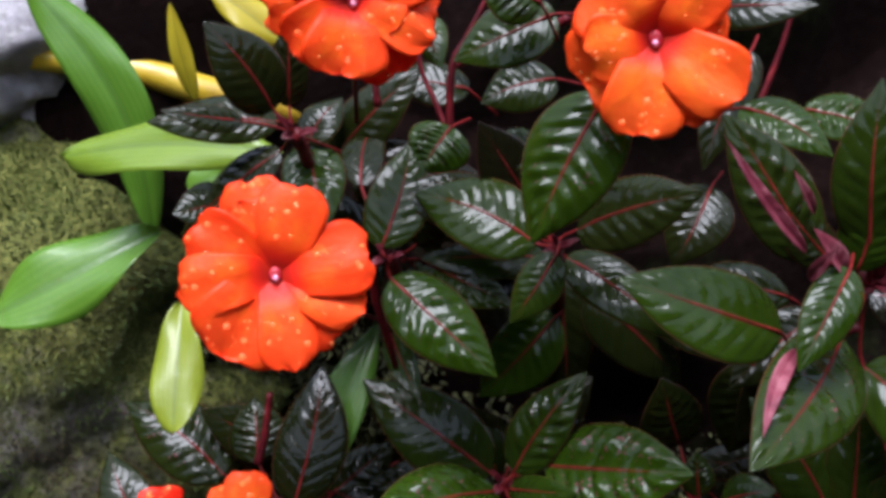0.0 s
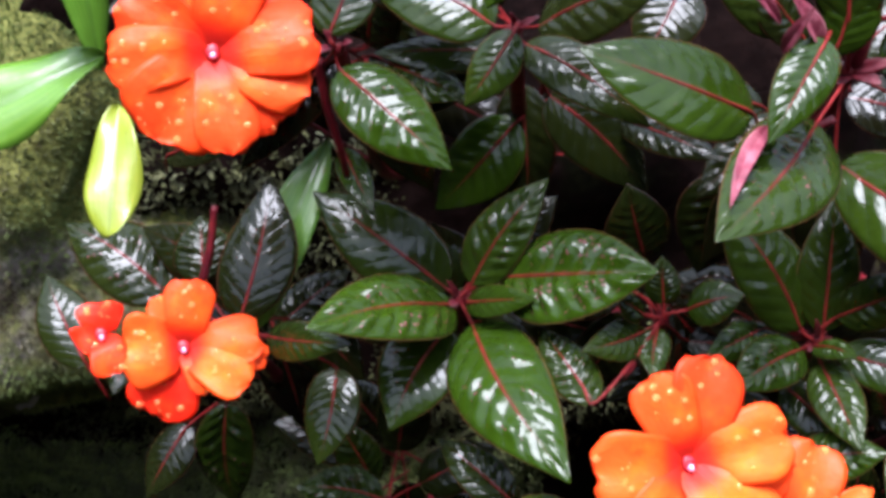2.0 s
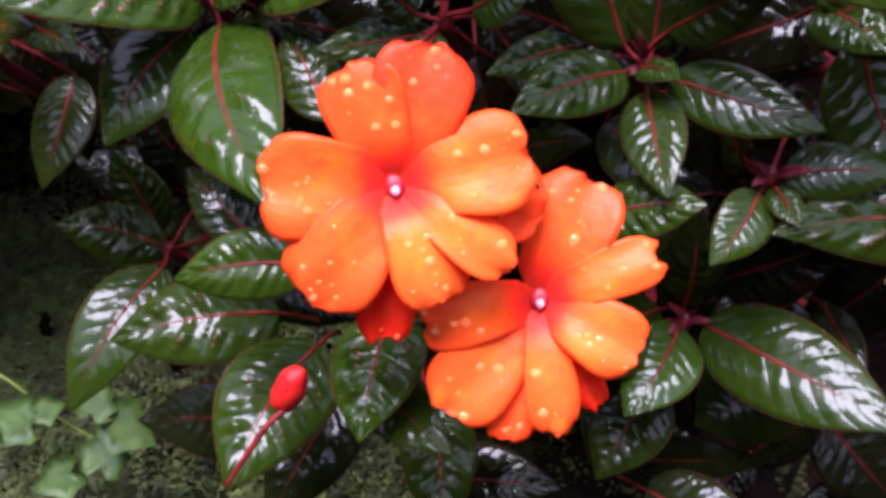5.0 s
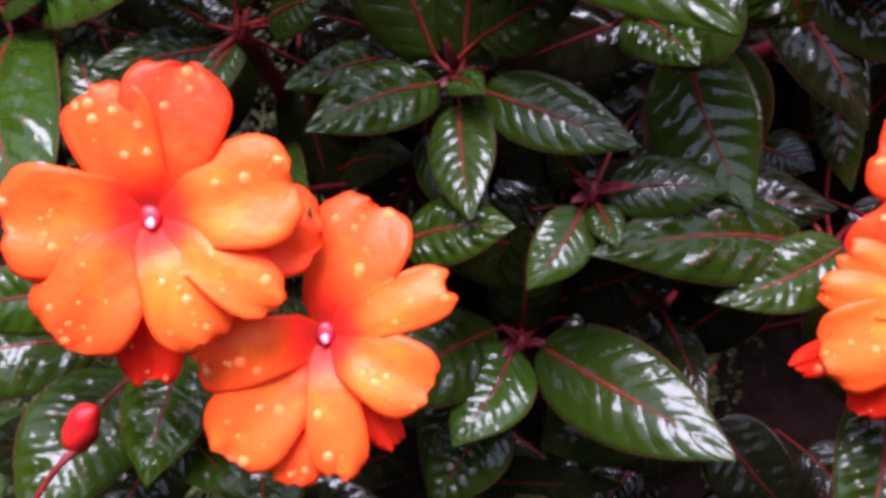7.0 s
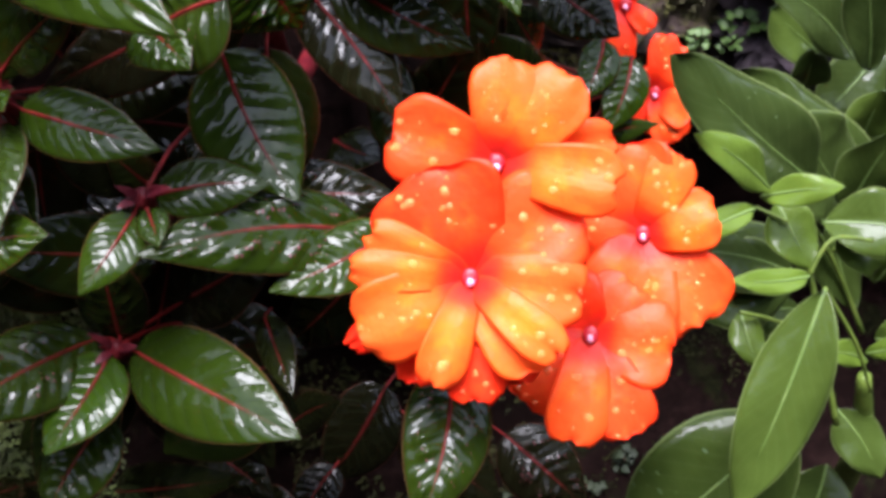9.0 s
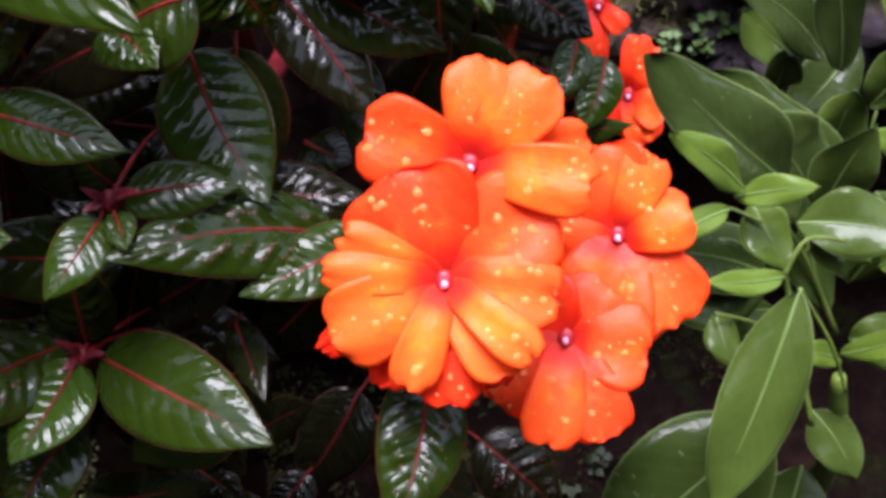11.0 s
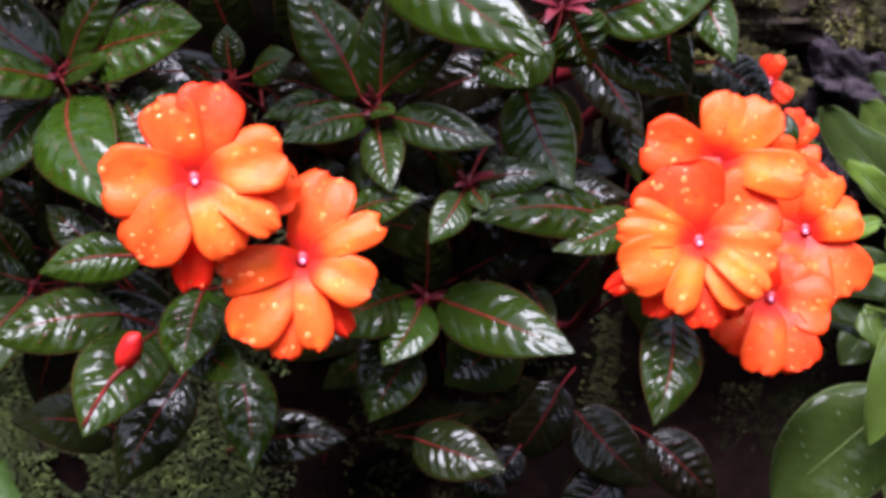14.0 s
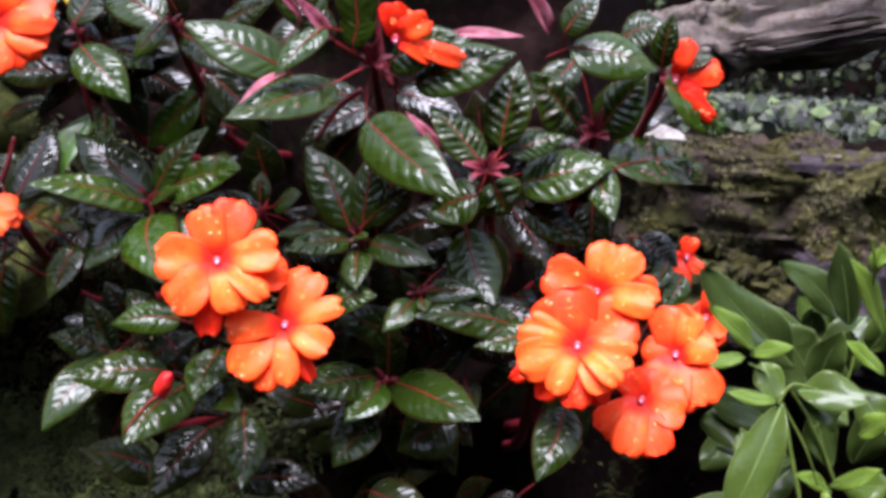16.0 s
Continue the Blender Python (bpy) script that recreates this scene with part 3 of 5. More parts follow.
def bank_point(x, s):
    """The bank's surface at x; s runs from the foot (0) up the face to the ledge (1) and back over its top (2)."""
    right = step(x, 0.26, 0.40)
    rise = 1.22 * (1 - right) + 0.785 * right
    if s <= 1:
        z = -0.05 + s * (rise + 0.05)
        low = 1 - step(z, 0.42, 0.62)
        face = BANK_Y + 0.06 + 0.13 * low - 0.30 * (1 - step(z, -0.05, 0.30)) + right * (0.72 - 0.42 * low) + 0.10 * step(z, 0.9, 1.2)
        face -= (1 - step(x, -0.02, 0.14)) * 0.12 * (1 - step(z, 0.28, 0.60))
        y = face
    else:
        y0 = BANK_Y + 0.06 + 0.10 * (1 - right) + right * 0.72
        y = y0 + (s - 1) ** 1.5 * 5.0
        z = rise + (s - 1) * 0.1 * (1 - right)
    q = Vector((x, y, z))
    k = 0.05 * noise.fractal(q * 5, 0.9, 2.1, 5) + 0.02 * noise.noise(q * 19)
    return (x, y - k * (1.0 if s <= 1 else 0.3), z + k * (0.4 if s <= 1 else 0.6))


verts, faces = [], []
nx, ns = 150, 110
for j in range(ns + 1):
    for i in range(nx + 1):
        verts.append(bank_point(-2.0 + 4.5 * i / nx, 2.0 * j / ns))
for j in range(ns):
    for i in range(nx):
        a = j * (nx + 1) + i
        faces.append((a, a + 1, a + nx + 2, a + nx + 1))
bank = tagged(new("bank", mesh_of("bank", verts, faces, [soil])), "wet earth bank with thin moss, gap shade put into its colour", "bank", kind="structure")

verts, faces = [], []
ring = [0, 0.5, 1, 2, 4, 8, 20, 60, 200, 600]
for j, r in enumerate(ring):
    for i in range(48):
        a = 6.2832 * i / 48
        verts.append((r * math.cos(a), r * math.sin(a), -0.02 + 0.02 * noise.noise(Vector((r * math.cos(a), r * math.sin(a), 0)))))
for j in range(len(ring) - 1):
    for i in range(48):
        a, b = j * 48 + i, j * 48 + (i + 1) % 48
        faces.append((a, b, b + 48, a + 48))
ground = tagged(new("ground", mesh_of("ground", verts, faces, [soil])), "damp soil and moss ground in the same shade-darkened colour", "ground", kind="structure")

# unseen screen added round the camera to keep low sky out of reflections
verts, faces = [], []
for j in range(13):
    for i in range(73):
        a = radians(-12 + 204 * i / 72)
        q = Vector((0.2 - 2.6 * math.cos(a), 0.9 - 3.2 * math.sin(a), -0.1 + 2.5 * j / 12))
        k = 0.12 * noise.fractal(q * 1.5, 0.9, 2.1, 4)
        verts.append((q.x + k, q.y + k, q.z + k))
for j in range(12):
    for i in range(72):
        a = j * 73 + i
        faces.append((a, a + 1, a + 74, a + 73))
tagged(new("wall_garden", mesh_of("wall_garden", verts, faces, [hedge])), "unseen dark green screen added to block low sky light", "hedge", kind="structure")

boulder = rock("boulder", (-0.345, 0.755, 0.785), 0.225, (1.05, 0.72, 0.85), moss_rock, "rounded boulder thick with green and brown moss", seed=2.3, rough=0.22)
boulder.data.transform(Matrix(((1, 0, 0, 0), (0, 1, 0.42, 0), (0, 0, 1, 0), (0, 0, 0, 1))))      # its face leans back
tufts("moss", boulder, 100000, lambda c, n: n.y < 0.35 and c.x > -0.46, moss_green, "short green moss covering the boulder", 0.0026, 3, -0.5)
rock("stone", (-0.30, 0.71, 0.945), 0.085, (1.3, 0.8, 0.8), pale_rock, "pale weathered limestone above the mossy boulder", seed=5.1, rough=0.25)
tufts("moss", bank, 100000, lambda c, n: -0.5 < c.x < 0.03 + 0.2 * noise.noise(c * 7) and 0.2 < c.z < 0.56 + 0.1 * noise.noise(c * 5) and c.y < 1.0, moss_shade, "damp green moss on the foot of the bank", 0.005, 4, -0.6)
tufts("moss", bank, 26000, lambda c, n: -0.5 < c.x < 0.04 + 0.2 * noise.noise(c * 7) and 0.5 < c.z < 0.76 + 0.1 * noise.noise(c * 5) and c.y < 1.0 and noise.noise(c * 13) > -0.15, moss_dark, "thin dark moss between the stems", 0.005, 6, -0.4)
tufts("moss", bank, 30000, lambda c, n: 0.12 < c.x < 0.70 and 0.05 < c.z < 0.5 and c.y < 1.2 and noise.noise(c * 11) > 0.15, moss_black, "sparse dark moss clinging to the wet earth", 0.005, 8, -0.1)
chip = rock("pebble", (-0.2484, 0.6200, 0.6406), 0.014, (0.6, 0.4, 1.3), pale_rock, "small pale stone chip lying on dark moss", seed=1.0, turn=(0, 35, 0), subdiv=3)

# stones of the ledge
def block(name, place, half, mat, label, seed, turn=(0, 0, 0), rough=0.16, layers=0.7):
    """A weathered, squarish block of layered stone."""
    bm = bmesh.new()
    bmesh.ops.create_icosphere(bm, subdivisions=6, radius=1.0)
    for v in bm.verts:
        d = v.co.normalized()
        q = Vector([math.copysign(abs(c) ** 0.42, c) * h for c, h in zip(d, half)])
        s = q * 14 + Vector((seed, seed * 1.3, 0))
        k = noise.fractal(s, 0.9, 2.1, 6) + layers * noise.noise(Vector((q.x * 6, q.y * 6 + seed, q.z * 70)))
        fine = noise.fractal(s * 3.1, 0.7, 2.2, 4) + 0.8 * (abs(noise.noise(s * 0.7)) - 0.3)
        v.co = q + d * (k + 0.7 * fine) * rough * 0.11
    me = bpy.data.meshes.new(name)
    bm.to_mesh(me)
    bm.free()
    me.materials.append(mat)
    me.polygons.foreach_set("use_smooth", [True] * len(me.polygons))
    ob = new(name, me)
    ob.matrix_basis = pose(*place, *turn)
    return tagged(ob, label, "rock")


mossy_ledge = block("stone", (0.46, 1.105, 0.735), (0.165, 0.11, 0.058), moss_stone, "squarish stone under a coat of yellow-green moss", 3.3, rough=0.26, layers=0.3)
bare_ledge = block("stone", (0.765, 1.12, 0.73), (0.15, 0.11, 0.058), purple_rock, "purple-grey layered rock with bare sides", 8.1, (0, 2, 0), 0.24, 0.35)
cap = block("stone", (0.62, 1.15, 0.781), (0.32, 0.14, 0.010), purple_rock, "flat purple-grey capping stone of the ledge", 5.7, (0, 1, 0), 0.05)
low_ledge = block("stone", (0.40, 1.06, 0.628), (0.12, 0.10, 0.06), moss_stone, "brown mossy stone low in the bank", 6.4, (0, -3, 0), 0.3, 0.25)
block("stone", (0.63, 1.065, 0.622), (0.12, 0.10, 0.06), purple_rock, "dark purple-brown rock low in the bank", 4.4, (0, 2, 0), 0.28, 0.3)
block("stone", (0.96, 1.16, 0.68), (0.10, 0.12, 0.12), purple_rock, "dark rock closing the ledge", 9.4)
block("rock_slab", (0.72, 2.36, 1.008), (0.42, 0.06, 0.075), slab_rock, "pale brown weathered rock slab behind the ledge", 7.2, (-20, -13, 0), 0.3, 0.15)
for spot in ((0.402, 1.04, 0.795), (0.555, 1.05, 0.795)):
    rock("pebble", spot, 0.008, (1.2, 0.8, 0.7), slab_rock, "small pale stone lying on the ledge", seed=spot[0] * 9, subdiv=3)

for host, count, seed in ((mossy_ledge, 60000, 21), (bare_ledge, 16000, 23), (low_ledge, 22000, 25), (cap, 9000, 27)):
    tufts("moss", host, count, lambda c, n: n.y < 0.4 and noise.noise(c * 13) + 0.4 * noise.noise(c * 41) > (-0.16 if c.x < 0.56 else 0.12), moss_olive, "olive moss in clumps on the ledge stones", 0.0042, seed)

# back wall with creeping fig
verts, faces = [], []
for j in range(25):
    for i in range(61):
        q = Vector((-2.0 + 6.0 * i / 60, 2.85, 0.6 + 2.2 * j / 24))
        verts.append((q.x, 2.85 - 0.12 * noise.fractal(q * 2.0, 0.9, 2.1, 4), q.z))
for j in range(24):
    for i in range(60):
        a = j * 61 + i
        faces.append((a, a + 1, a + 62, a + 61))
back_wall = tagged(new("wall_back", mesh_of("wall_back", verts, faces, [soil])), "rocky wall behind the ledge, shade put into its colour", "wall", kind="structure")
rr = random.Random(11)
verts, faces = [], []
for i in range(11000):
    p = Vector((rr.uniform(0.2, 1.6), 2.62 + rr.uniform(-0.06, 0.08), rr.uniform(0.72, 1.4)))
    if i >= 7000:
        p = Vector((rr.uniform(0.36, 1.5), rr.uniform(1.32, 2.6), 0.80 + rr.uniform(0.0, 0.04)))
    if noise.noise(p * 6) < -0.45:
        continue
    n = Vector((rr.uniform(-0.6, 0.6), -1, rr.uniform(-0.2, 0.9))).normalized()
    s = n.orthogonal().normalized()
    s = Matrix.Rotation(rr.uniform(0, 6.28), 3, n) @ s
    t = n.cross(s)
    w = rr.uniform(0.008, 0.018)
    k = len(verts)
    verts += [p - s * w, p - s * w * 0.2 + t * w * 0.62 + n * 0.003, p + s * w * 0.6 + t * w * 0.4, p + s * w, p + s * w * 0.6 - t * w * 0.4, p - s * w * 0.2 - t * w * 0.62 + n * 0.003]
    faces.append((k, k + 1, k + 2, k + 3, k + 4, k + 5))
tagged(new("creeping_fig", mesh_of("creeping_fig", verts, faces, [fig_leaf], smooth=False)), "small green leaves of creeping fig on the wall", "creeper", kind="stuff")

def lobed_leaf(name, place, size, facing, spin, mat):
    """An ivy leaf: five pointed lobes round a stalk, slightly cupped."""
    n = Vector(facing).normalized()
    s = n.orthogonal().normalized()
    s = Matrix.Rotation(radians(spin), 3, n) @ s
    t = n.cross(s)
    rim = []
    for deg, rad in ((-90, 0.25), (-62, 0.72), (-42, 0.78), (-12, 0.70), (10, 0.95), (38, 0.74), (62, 0.82), (90, 1.25), (118, 0.82), (142, 0.74), (170, 0.95), (192, 0.70), (222, 0.78), (242, 0.72)):
        a = radians(deg)
        rim.append((math.cos(a) * rad, math.sin(a) * rad))
    verts, faces = [], []
    for low in (0.0, -0.0006):
        for k in (0.0, 0.5, 1.0):
            for x, y in rim:
                z = size * 0.12 * (k - k * k * 1.4) + low
                verts.append(Vector(place) + (s * x + t * y) * size * max(k, 0.02) + n * z)
    m = len(rim)
    for b in (0, 3 * m):
        for k in range(2):
            for i in range(m):
                q = (b + k * m + i, b + k * m + (i + 1) % m, b + (k + 1) * m + (i + 1) % m, b + (k + 1) * m + i)
                faces.append(q if b else q[::-1])
    for i in range(m):
        faces.append((2 * m + i, 2 * m + (i + 1) % m, 5 * m + (i + 1) % m, 5 * m + i))
    return new(name, mesh_of(name, verts, faces, [mat]))


def young_leaves(plant, count, seed, size=0.017):
    """Wine-red young leaves crowded at the tip of a shoot."""
    rr = random.Random(seed)
    c = Vector(plant["heart"])
    for i in range(count):
        a = 6.28 * i / count + rr.uniform(-0.3, 0.3)
        out = Vector((math.cos(a), -0.7 + rr.uniform(-0.3, 0.2), math.sin(a) * 0.7 + 0.55)).normalized()
        b = c + out * 0.002
        ob = blade("young_leaf", plant, b, b + out * size * rr.uniform(0.45, 1.25), size * rr.uniform(0.22, 0.4), (0.05, 0.006, 0.008), [wine_leaf, wine_leaf], 0.5, 0.8, 0.12, 0.5, 0.1, 0.05, 7, 2, 0.03, 0, 0.0, None, None, nu=6, nv=12)
        tagged(ob, "wine-red young leaf")


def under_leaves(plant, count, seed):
    """Filler leaves lower on the shoot, turned outwards round its stem, their colour darkened as shade."""
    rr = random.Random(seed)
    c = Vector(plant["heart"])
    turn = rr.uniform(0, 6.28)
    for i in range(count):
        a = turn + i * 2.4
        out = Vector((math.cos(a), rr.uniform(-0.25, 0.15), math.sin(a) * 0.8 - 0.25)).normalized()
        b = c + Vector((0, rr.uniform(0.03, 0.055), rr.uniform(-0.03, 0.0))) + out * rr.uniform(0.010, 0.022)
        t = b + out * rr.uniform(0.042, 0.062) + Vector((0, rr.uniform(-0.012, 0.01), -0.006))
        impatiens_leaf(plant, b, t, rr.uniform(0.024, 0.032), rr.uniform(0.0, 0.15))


# ---- plants ----
lily = new("strap_leaved_plant")
lily.matrix_basis = Matrix.Translation((-0.12, 0.62, 0.83))
tagged(lily, "strap-leaved plant, some leaves yellowed, on a mossy boulder", "plant")
citrus = new("citrus_shrub")
citrus.matrix_basis = Matrix.Translation((0.55, 0.75, 0.3))
tagged(citrus, "glossy green citrus shrub with young light shoots", "shrub")
citrus["heart"] = (0.47, 0.5, 0.6)
lily["heart"] = (-0.12, 0.62, 0.83)

flank = shoot((-0.0195, 0.4452, 0.8804))
impatiens_leaf(flank, (-0.0222, 0.4416, 0.8851), (-0.0119, 0.4675, 0.9237), 0.0254, 0.25)
impatiens_leaf(flank, (-0.0191, 0.4433, 0.8721), (0.0250, 0.4190, 0.8413), 0.0298, 0.55, sag=0.12)
impatiens_leaf(flank, (0.0483, 0.4732, 0.8447), (0.0138, 0.4683, 0.8078), 0.0301, 0.50)
impatiens_leaf(flank, (-0.0284, 0.4991, 0.8254), (-0.0114, 0.4637, 0.8085), 0.0140, 0.45)
impatiens_leaf(flank, (-0.0582, 0.4824, 0.9190), (-0.0469, 0.4465, 0.8902), 0.0265, 0.40)
impatiens_leaf(flank, (-0.0327, 0.4635, 0.9051), (-0.0316, 0.5067, 0.9246), 0.0189, 0.10)
impatiens_leaf(flank, (0.0044, 0.4749, 0.9276), (-0.0082, 0.4607, 0.9123), 0.0273, 0.50)
impatiens_leaf(flank, (0.0429, 0.4636, 0.9227), (0.0166, 0.4553, 0.9166), 0.0192, 0.50)
flower(flank, (-0.0581, 0.4094, 0.8848), (0.23, -0.92, 0.32), [(103, 37.0, 22.0, 0, 0, 0.5), (71, 34.1, 23.2, 0.1, 2, 0.45), (114, 29.4, 29.3, 0.06, 1, 0.55), (146, 35.1, 19.9, 0, 1, 0.55), (-176, 35.3, 21.0, 0.05, 3, 0.4), (-127, 35.6, 32.5, 0.02, 2, 0.5), (-83, 35.6, 19.9, 0.05, 3, 0.45), (-47, 33.7, 21.2, -0.05, 1, 0.65), (-26, 35.0, 20.3, 0.02, 2, 0.4), (9, 35.9, 25.7, 0.12, 2, 0.65)])
heart = shoot((0.0473, 0.4309, 0.8889))
impatiens_leaf(heart, (0.0397, 0.4331, 0.8900), (-0.0092, 0.4488, 0.9071), 0.0316, 0.30)
impatiens_leaf(heart, (0.0471, 0.4192, 0.8904), (0.0293, 0.4110, 0.8657), 0.0178, 0.30)
impatiens_leaf(heart, (0.0508, 0.4412, 0.8821), (0.0950, 0.4124, 0.8600), 0.0219, 0.20)
impatiens_leaf(heart, (0.0642, 0.4124, 0.9520), (0.0378, 0.3949, 0.9024), 0.0360, 0.45)
impatiens_leaf(heart, (0.0432, 0.4629, 0.8750), (-0.0080, 0.4555, 0.8771), 0.0204, 0.25)
impatiens_leaf(heart, (-0.0101, 0.4637, 0.8732), (0.0303, 0.4411, 0.8617), 0.0233, 0.30)
impatiens_leaf(heart, (0.1294, 0.4075, 0.8638), (0.0699, 0.3942, 0.8906), 0.0346, 0.42, sag=0.12)
impatiens_leaf(heart, (0.0901, 0.4697, 0.8464), (0.1252, 0.4389, 0.8394), 0.0177, 0.10)
flower(heart, (0.0783, 0.3931, 0.9730), (-0.10, -0.99, 0.13), [(-148, 27.9, 29.6, 0, 0, 0.1), (-169, 22.4, 20.4, 0.25, 2, 0.1), (-98, 31.5, 24.1, 0, 4, 0.1), (-72, 30.5, 22.2, 0.05, 1, 0.1), (-34, 32.5, 23.2, 0.1, 3, 0.1), (-4, 23.2, 21.3, 0, 0, 0.1), (69, 23.0, 31.5, 0.1, 2, 0.3), (135, 25.5, 29.6, 0, 4, 0.3)])
crest = shoot((0.1709, 0.4480, 0.8700))
impatiens_leaf(crest, (0.1508, 0.4056, 0.8900), (0.1294, 0.3784, 0.8625), 0.0187, 0.50)
impatiens_leaf(crest, (0.1538, 0.4187, 0.8581), (0.1111, 0.3524, 0.8387), 0.0353, 0.34)
impatiens_leaf(crest, (0.1409, 0.4223, 0.8887), (0.1080, 0.4274, 0.9419), 0.0299, 0.20)
impatiens_leaf(crest, (0.1648, 0.4318, 0.8891), (0.1653, 0.4357, 0.9524), 0.0283, 0.30)
impatiens_leaf(crest, (0.1383, 0.4856, 0.8194), (0.1267, 0.4824, 0.7748), 0.0330, 0.15)
impatiens_leaf(crest, (0.1164, 0.4473, 0.9398), (0.1480, 0.4290, 0.9263), 0.0208, 0.45)
impatiens_leaf(crest, (0.1467, 0.4786, 0.9331), (0.1814, 0.4648, 0.9242), 0.0229, 0.50)
impatiens_leaf(crest, (0.1006, 0.4521, 0.9768), (0.1398, 0.4350, 0.9800), 0.0184, 0.10)
reddish_leaf(crest, (0.1364, 0.4103, 0.8942), (0.1037, 0.3962, 0.9402), 0.0080, 0.40)
reddish_leaf(crest, (0.1367, 0.4050, 0.8859), (0.1413, 0.3893, 0.9030), 0.0072, 0.40)
reddish_leaf(crest, (0.1320, 0.3956, 0.8630), (0.1154, 0.3613, 0.8459), 0.0086, 0.40)
reddish_leaf(crest, (0.1400, 0.4194, 0.9059), (0.1284, 0.4020, 0.9270), 0.0080, 0.40)
reddish_leaf(crest, (0.2198, 0.4172, 0.8242), (0.1998, 0.4098, 0.8451), 0.0097, 0.40)
reddish_leaf(crest, (0.1525, 0.4162, 0.8844), (0.1353, 0.3951, 0.9082), 0.0145, 0.40)
impatiens_leaf(crest, (0.1142, 0.4913, 0.8979), (0.0964, 0.4706, 0.8690), 0.0288, 0.10)
impatiens_leaf(crest, (0.1307, 0.5096, 0.9530), (0.1091, 0.4832, 0.9073), 0.0216, 0.10)
impatiens_leaf(crest, (0.1816, 0.4455, 0.8718), (0.2223, 0.4352, 0.8928), 0.0331, 0.40)
impatiens_leaf(crest, (0.1985, 0.4434, 0.8591), (0.2578, 0.4476, 0.8840), 0.0366, 0.35)
impatiens_leaf(crest, (0.1613, 0.4327, 0.8797), (0.1649, 0.4330, 0.9164), 0.0229, 0.40)
reddish_leaf(crest, (0.2194, 0.4436, 0.8913), (0.2638, 0.4417, 0.8928), 0.0121, 0.10)
impatiens_leaf(crest, (0.1698, 0.4422, 0.8367), (0.2375, 0.3789, 0.8017), 0.0381, 0.36, sag=0.1, pucker=0.10, roll=20)
impatiens_leaf(crest, (0.1508, 0.4253, 0.8839), (0.1259, 0.4233, 0.9157), 0.0195, 0.10)
flower(crest, (0.1879, 0.4289, 0.8859), (0.20, -0.98, -0.02), [(98, 21.1, 14.8, 0.2, 0, 0.9), (60, 18.8, 12.1, 0.1, 2, 0.9), (34, 22.8, 13.4, 0, 4, 0.7), (-14, 41.7, 10.8, 0.1, 1, 0.7), (-22, 26.1, 10.1, 0, 3, 0.7)])
brow = shoot((-0.0570, 0.4560, 0.9282))
impatiens_leaf(brow, (-0.0649, 0.4532, 0.9391), (-0.0879, 0.4458, 0.9751), 0.0266, 0.10)
impatiens_leaf(brow, (-0.0632, 0.4735, 0.9365), (-0.0620, 0.4742, 0.9723), 0.0168, 0.05)
impatiens_leaf(brow, (-0.0844, 0.4774, 0.9299), (-0.1134, 0.4602, 0.9388), 0.0129, 0.10)
impatiens_leaf(brow, (-0.0957, 0.4949, 0.8918), (-0.1189, 0.4775, 0.8893), 0.0251, 0.15)
impatiens_leaf(brow, (-0.0573, 0.4783, 0.9199), (-0.0445, 0.4937, 0.9376), 0.0187, 0.15)
impatiens_leaf(brow, (-0.0014, 0.4490, 0.9754), (0.0040, 0.4321, 0.9585), 0.0127, 0.40)
impatiens_leaf(brow, (0.0469, 0.4576, 0.9749), (0.0068, 0.4509, 0.9590), 0.0283, 0.30)
impatiens_leaf(brow, (0.0414, 0.4387, 0.9800), (0.0189, 0.4352, 0.9947), 0.0273, 0.30)
impatiens_leaf(brow, (0.0094, 0.5113, 0.9366), (-0.0259, 0.5137, 0.9440), 0.0232, 0.15)
impatiens_leaf(brow, (0.0478, 0.5047, 0.9423), (0.0150, 0.4987, 0.9338), 0.0256, 0.20)
flower(brow, (-0.0257, 0.4204, 0.9846), (0.16, -0.98, 0.09), [(-174, 31.2, 17.1, 0, 0, 0.45), (-141, 28.1, 21.1, 0, 2, 0.45), (-101, 26.6, 27.1, 0.1, 4, 0.45), (-62, 30.2, 21.1, -0.1, 1, 0.95), (-29, 31.0, 15.1, 0, 3, 0.45), (-6, 30.3, 16.1, 0, 0, 0.45), (-45, 17.8, 23.1, 0.3, 2, 0.45), (130, 24.7, 28.1, 0, 4, 0.65), (81, 25.4, 30.1, 0, 1, 0.65), (35, 29.1, 28.1, 0, 3, 0.45)])
elbow = shoot((-0.0681, 0.4434, 0.7618))
impatiens_leaf(elbow, (-0.0652, 0.4432, 0.7678), (-0.0567, 0.4776, 0.8188), 0.0321, 0.10)
impatiens_leaf(elbow, (-0.0862, 0.4660, 0.7751), (-0.0913, 0.4852, 0.7990), 0.0268, 0.15)
impatiens_leaf(elbow, (-0.1031, 0.4678, 0.7668), (-0.1561, 0.4921, 0.7923), 0.0351, 0.15)
impatiens_leaf(elbow, (-0.1366, 0.4514, 0.7405), (-0.1618, 0.4768, 0.7734), 0.0257, 0.15)
impatiens_leaf(elbow, (-0.0530, 0.4368, 0.7630), (-0.0146, 0.4045, 0.7763), 0.0168, 0.25)
impatiens_leaf(elbow, (-0.0756, 0.4478, 0.7251), (-0.0759, 0.4483, 0.6723), 0.0260, 0.30)
impatiens_leaf(elbow, (-0.0276, 0.4520, 0.7417), (-0.0331, 0.4250, 0.7099), 0.0240, 0.22)
impatiens_leaf(elbow, (-0.0941, 0.4504, 0.7129), (-0.1110, 0.4328, 0.6865), 0.0212, 0.10)
impatiens_leaf(elbow, (-0.1225, 0.4700, 0.7391), (-0.1261, 0.4504, 0.7278), 0.0158, 0.15)
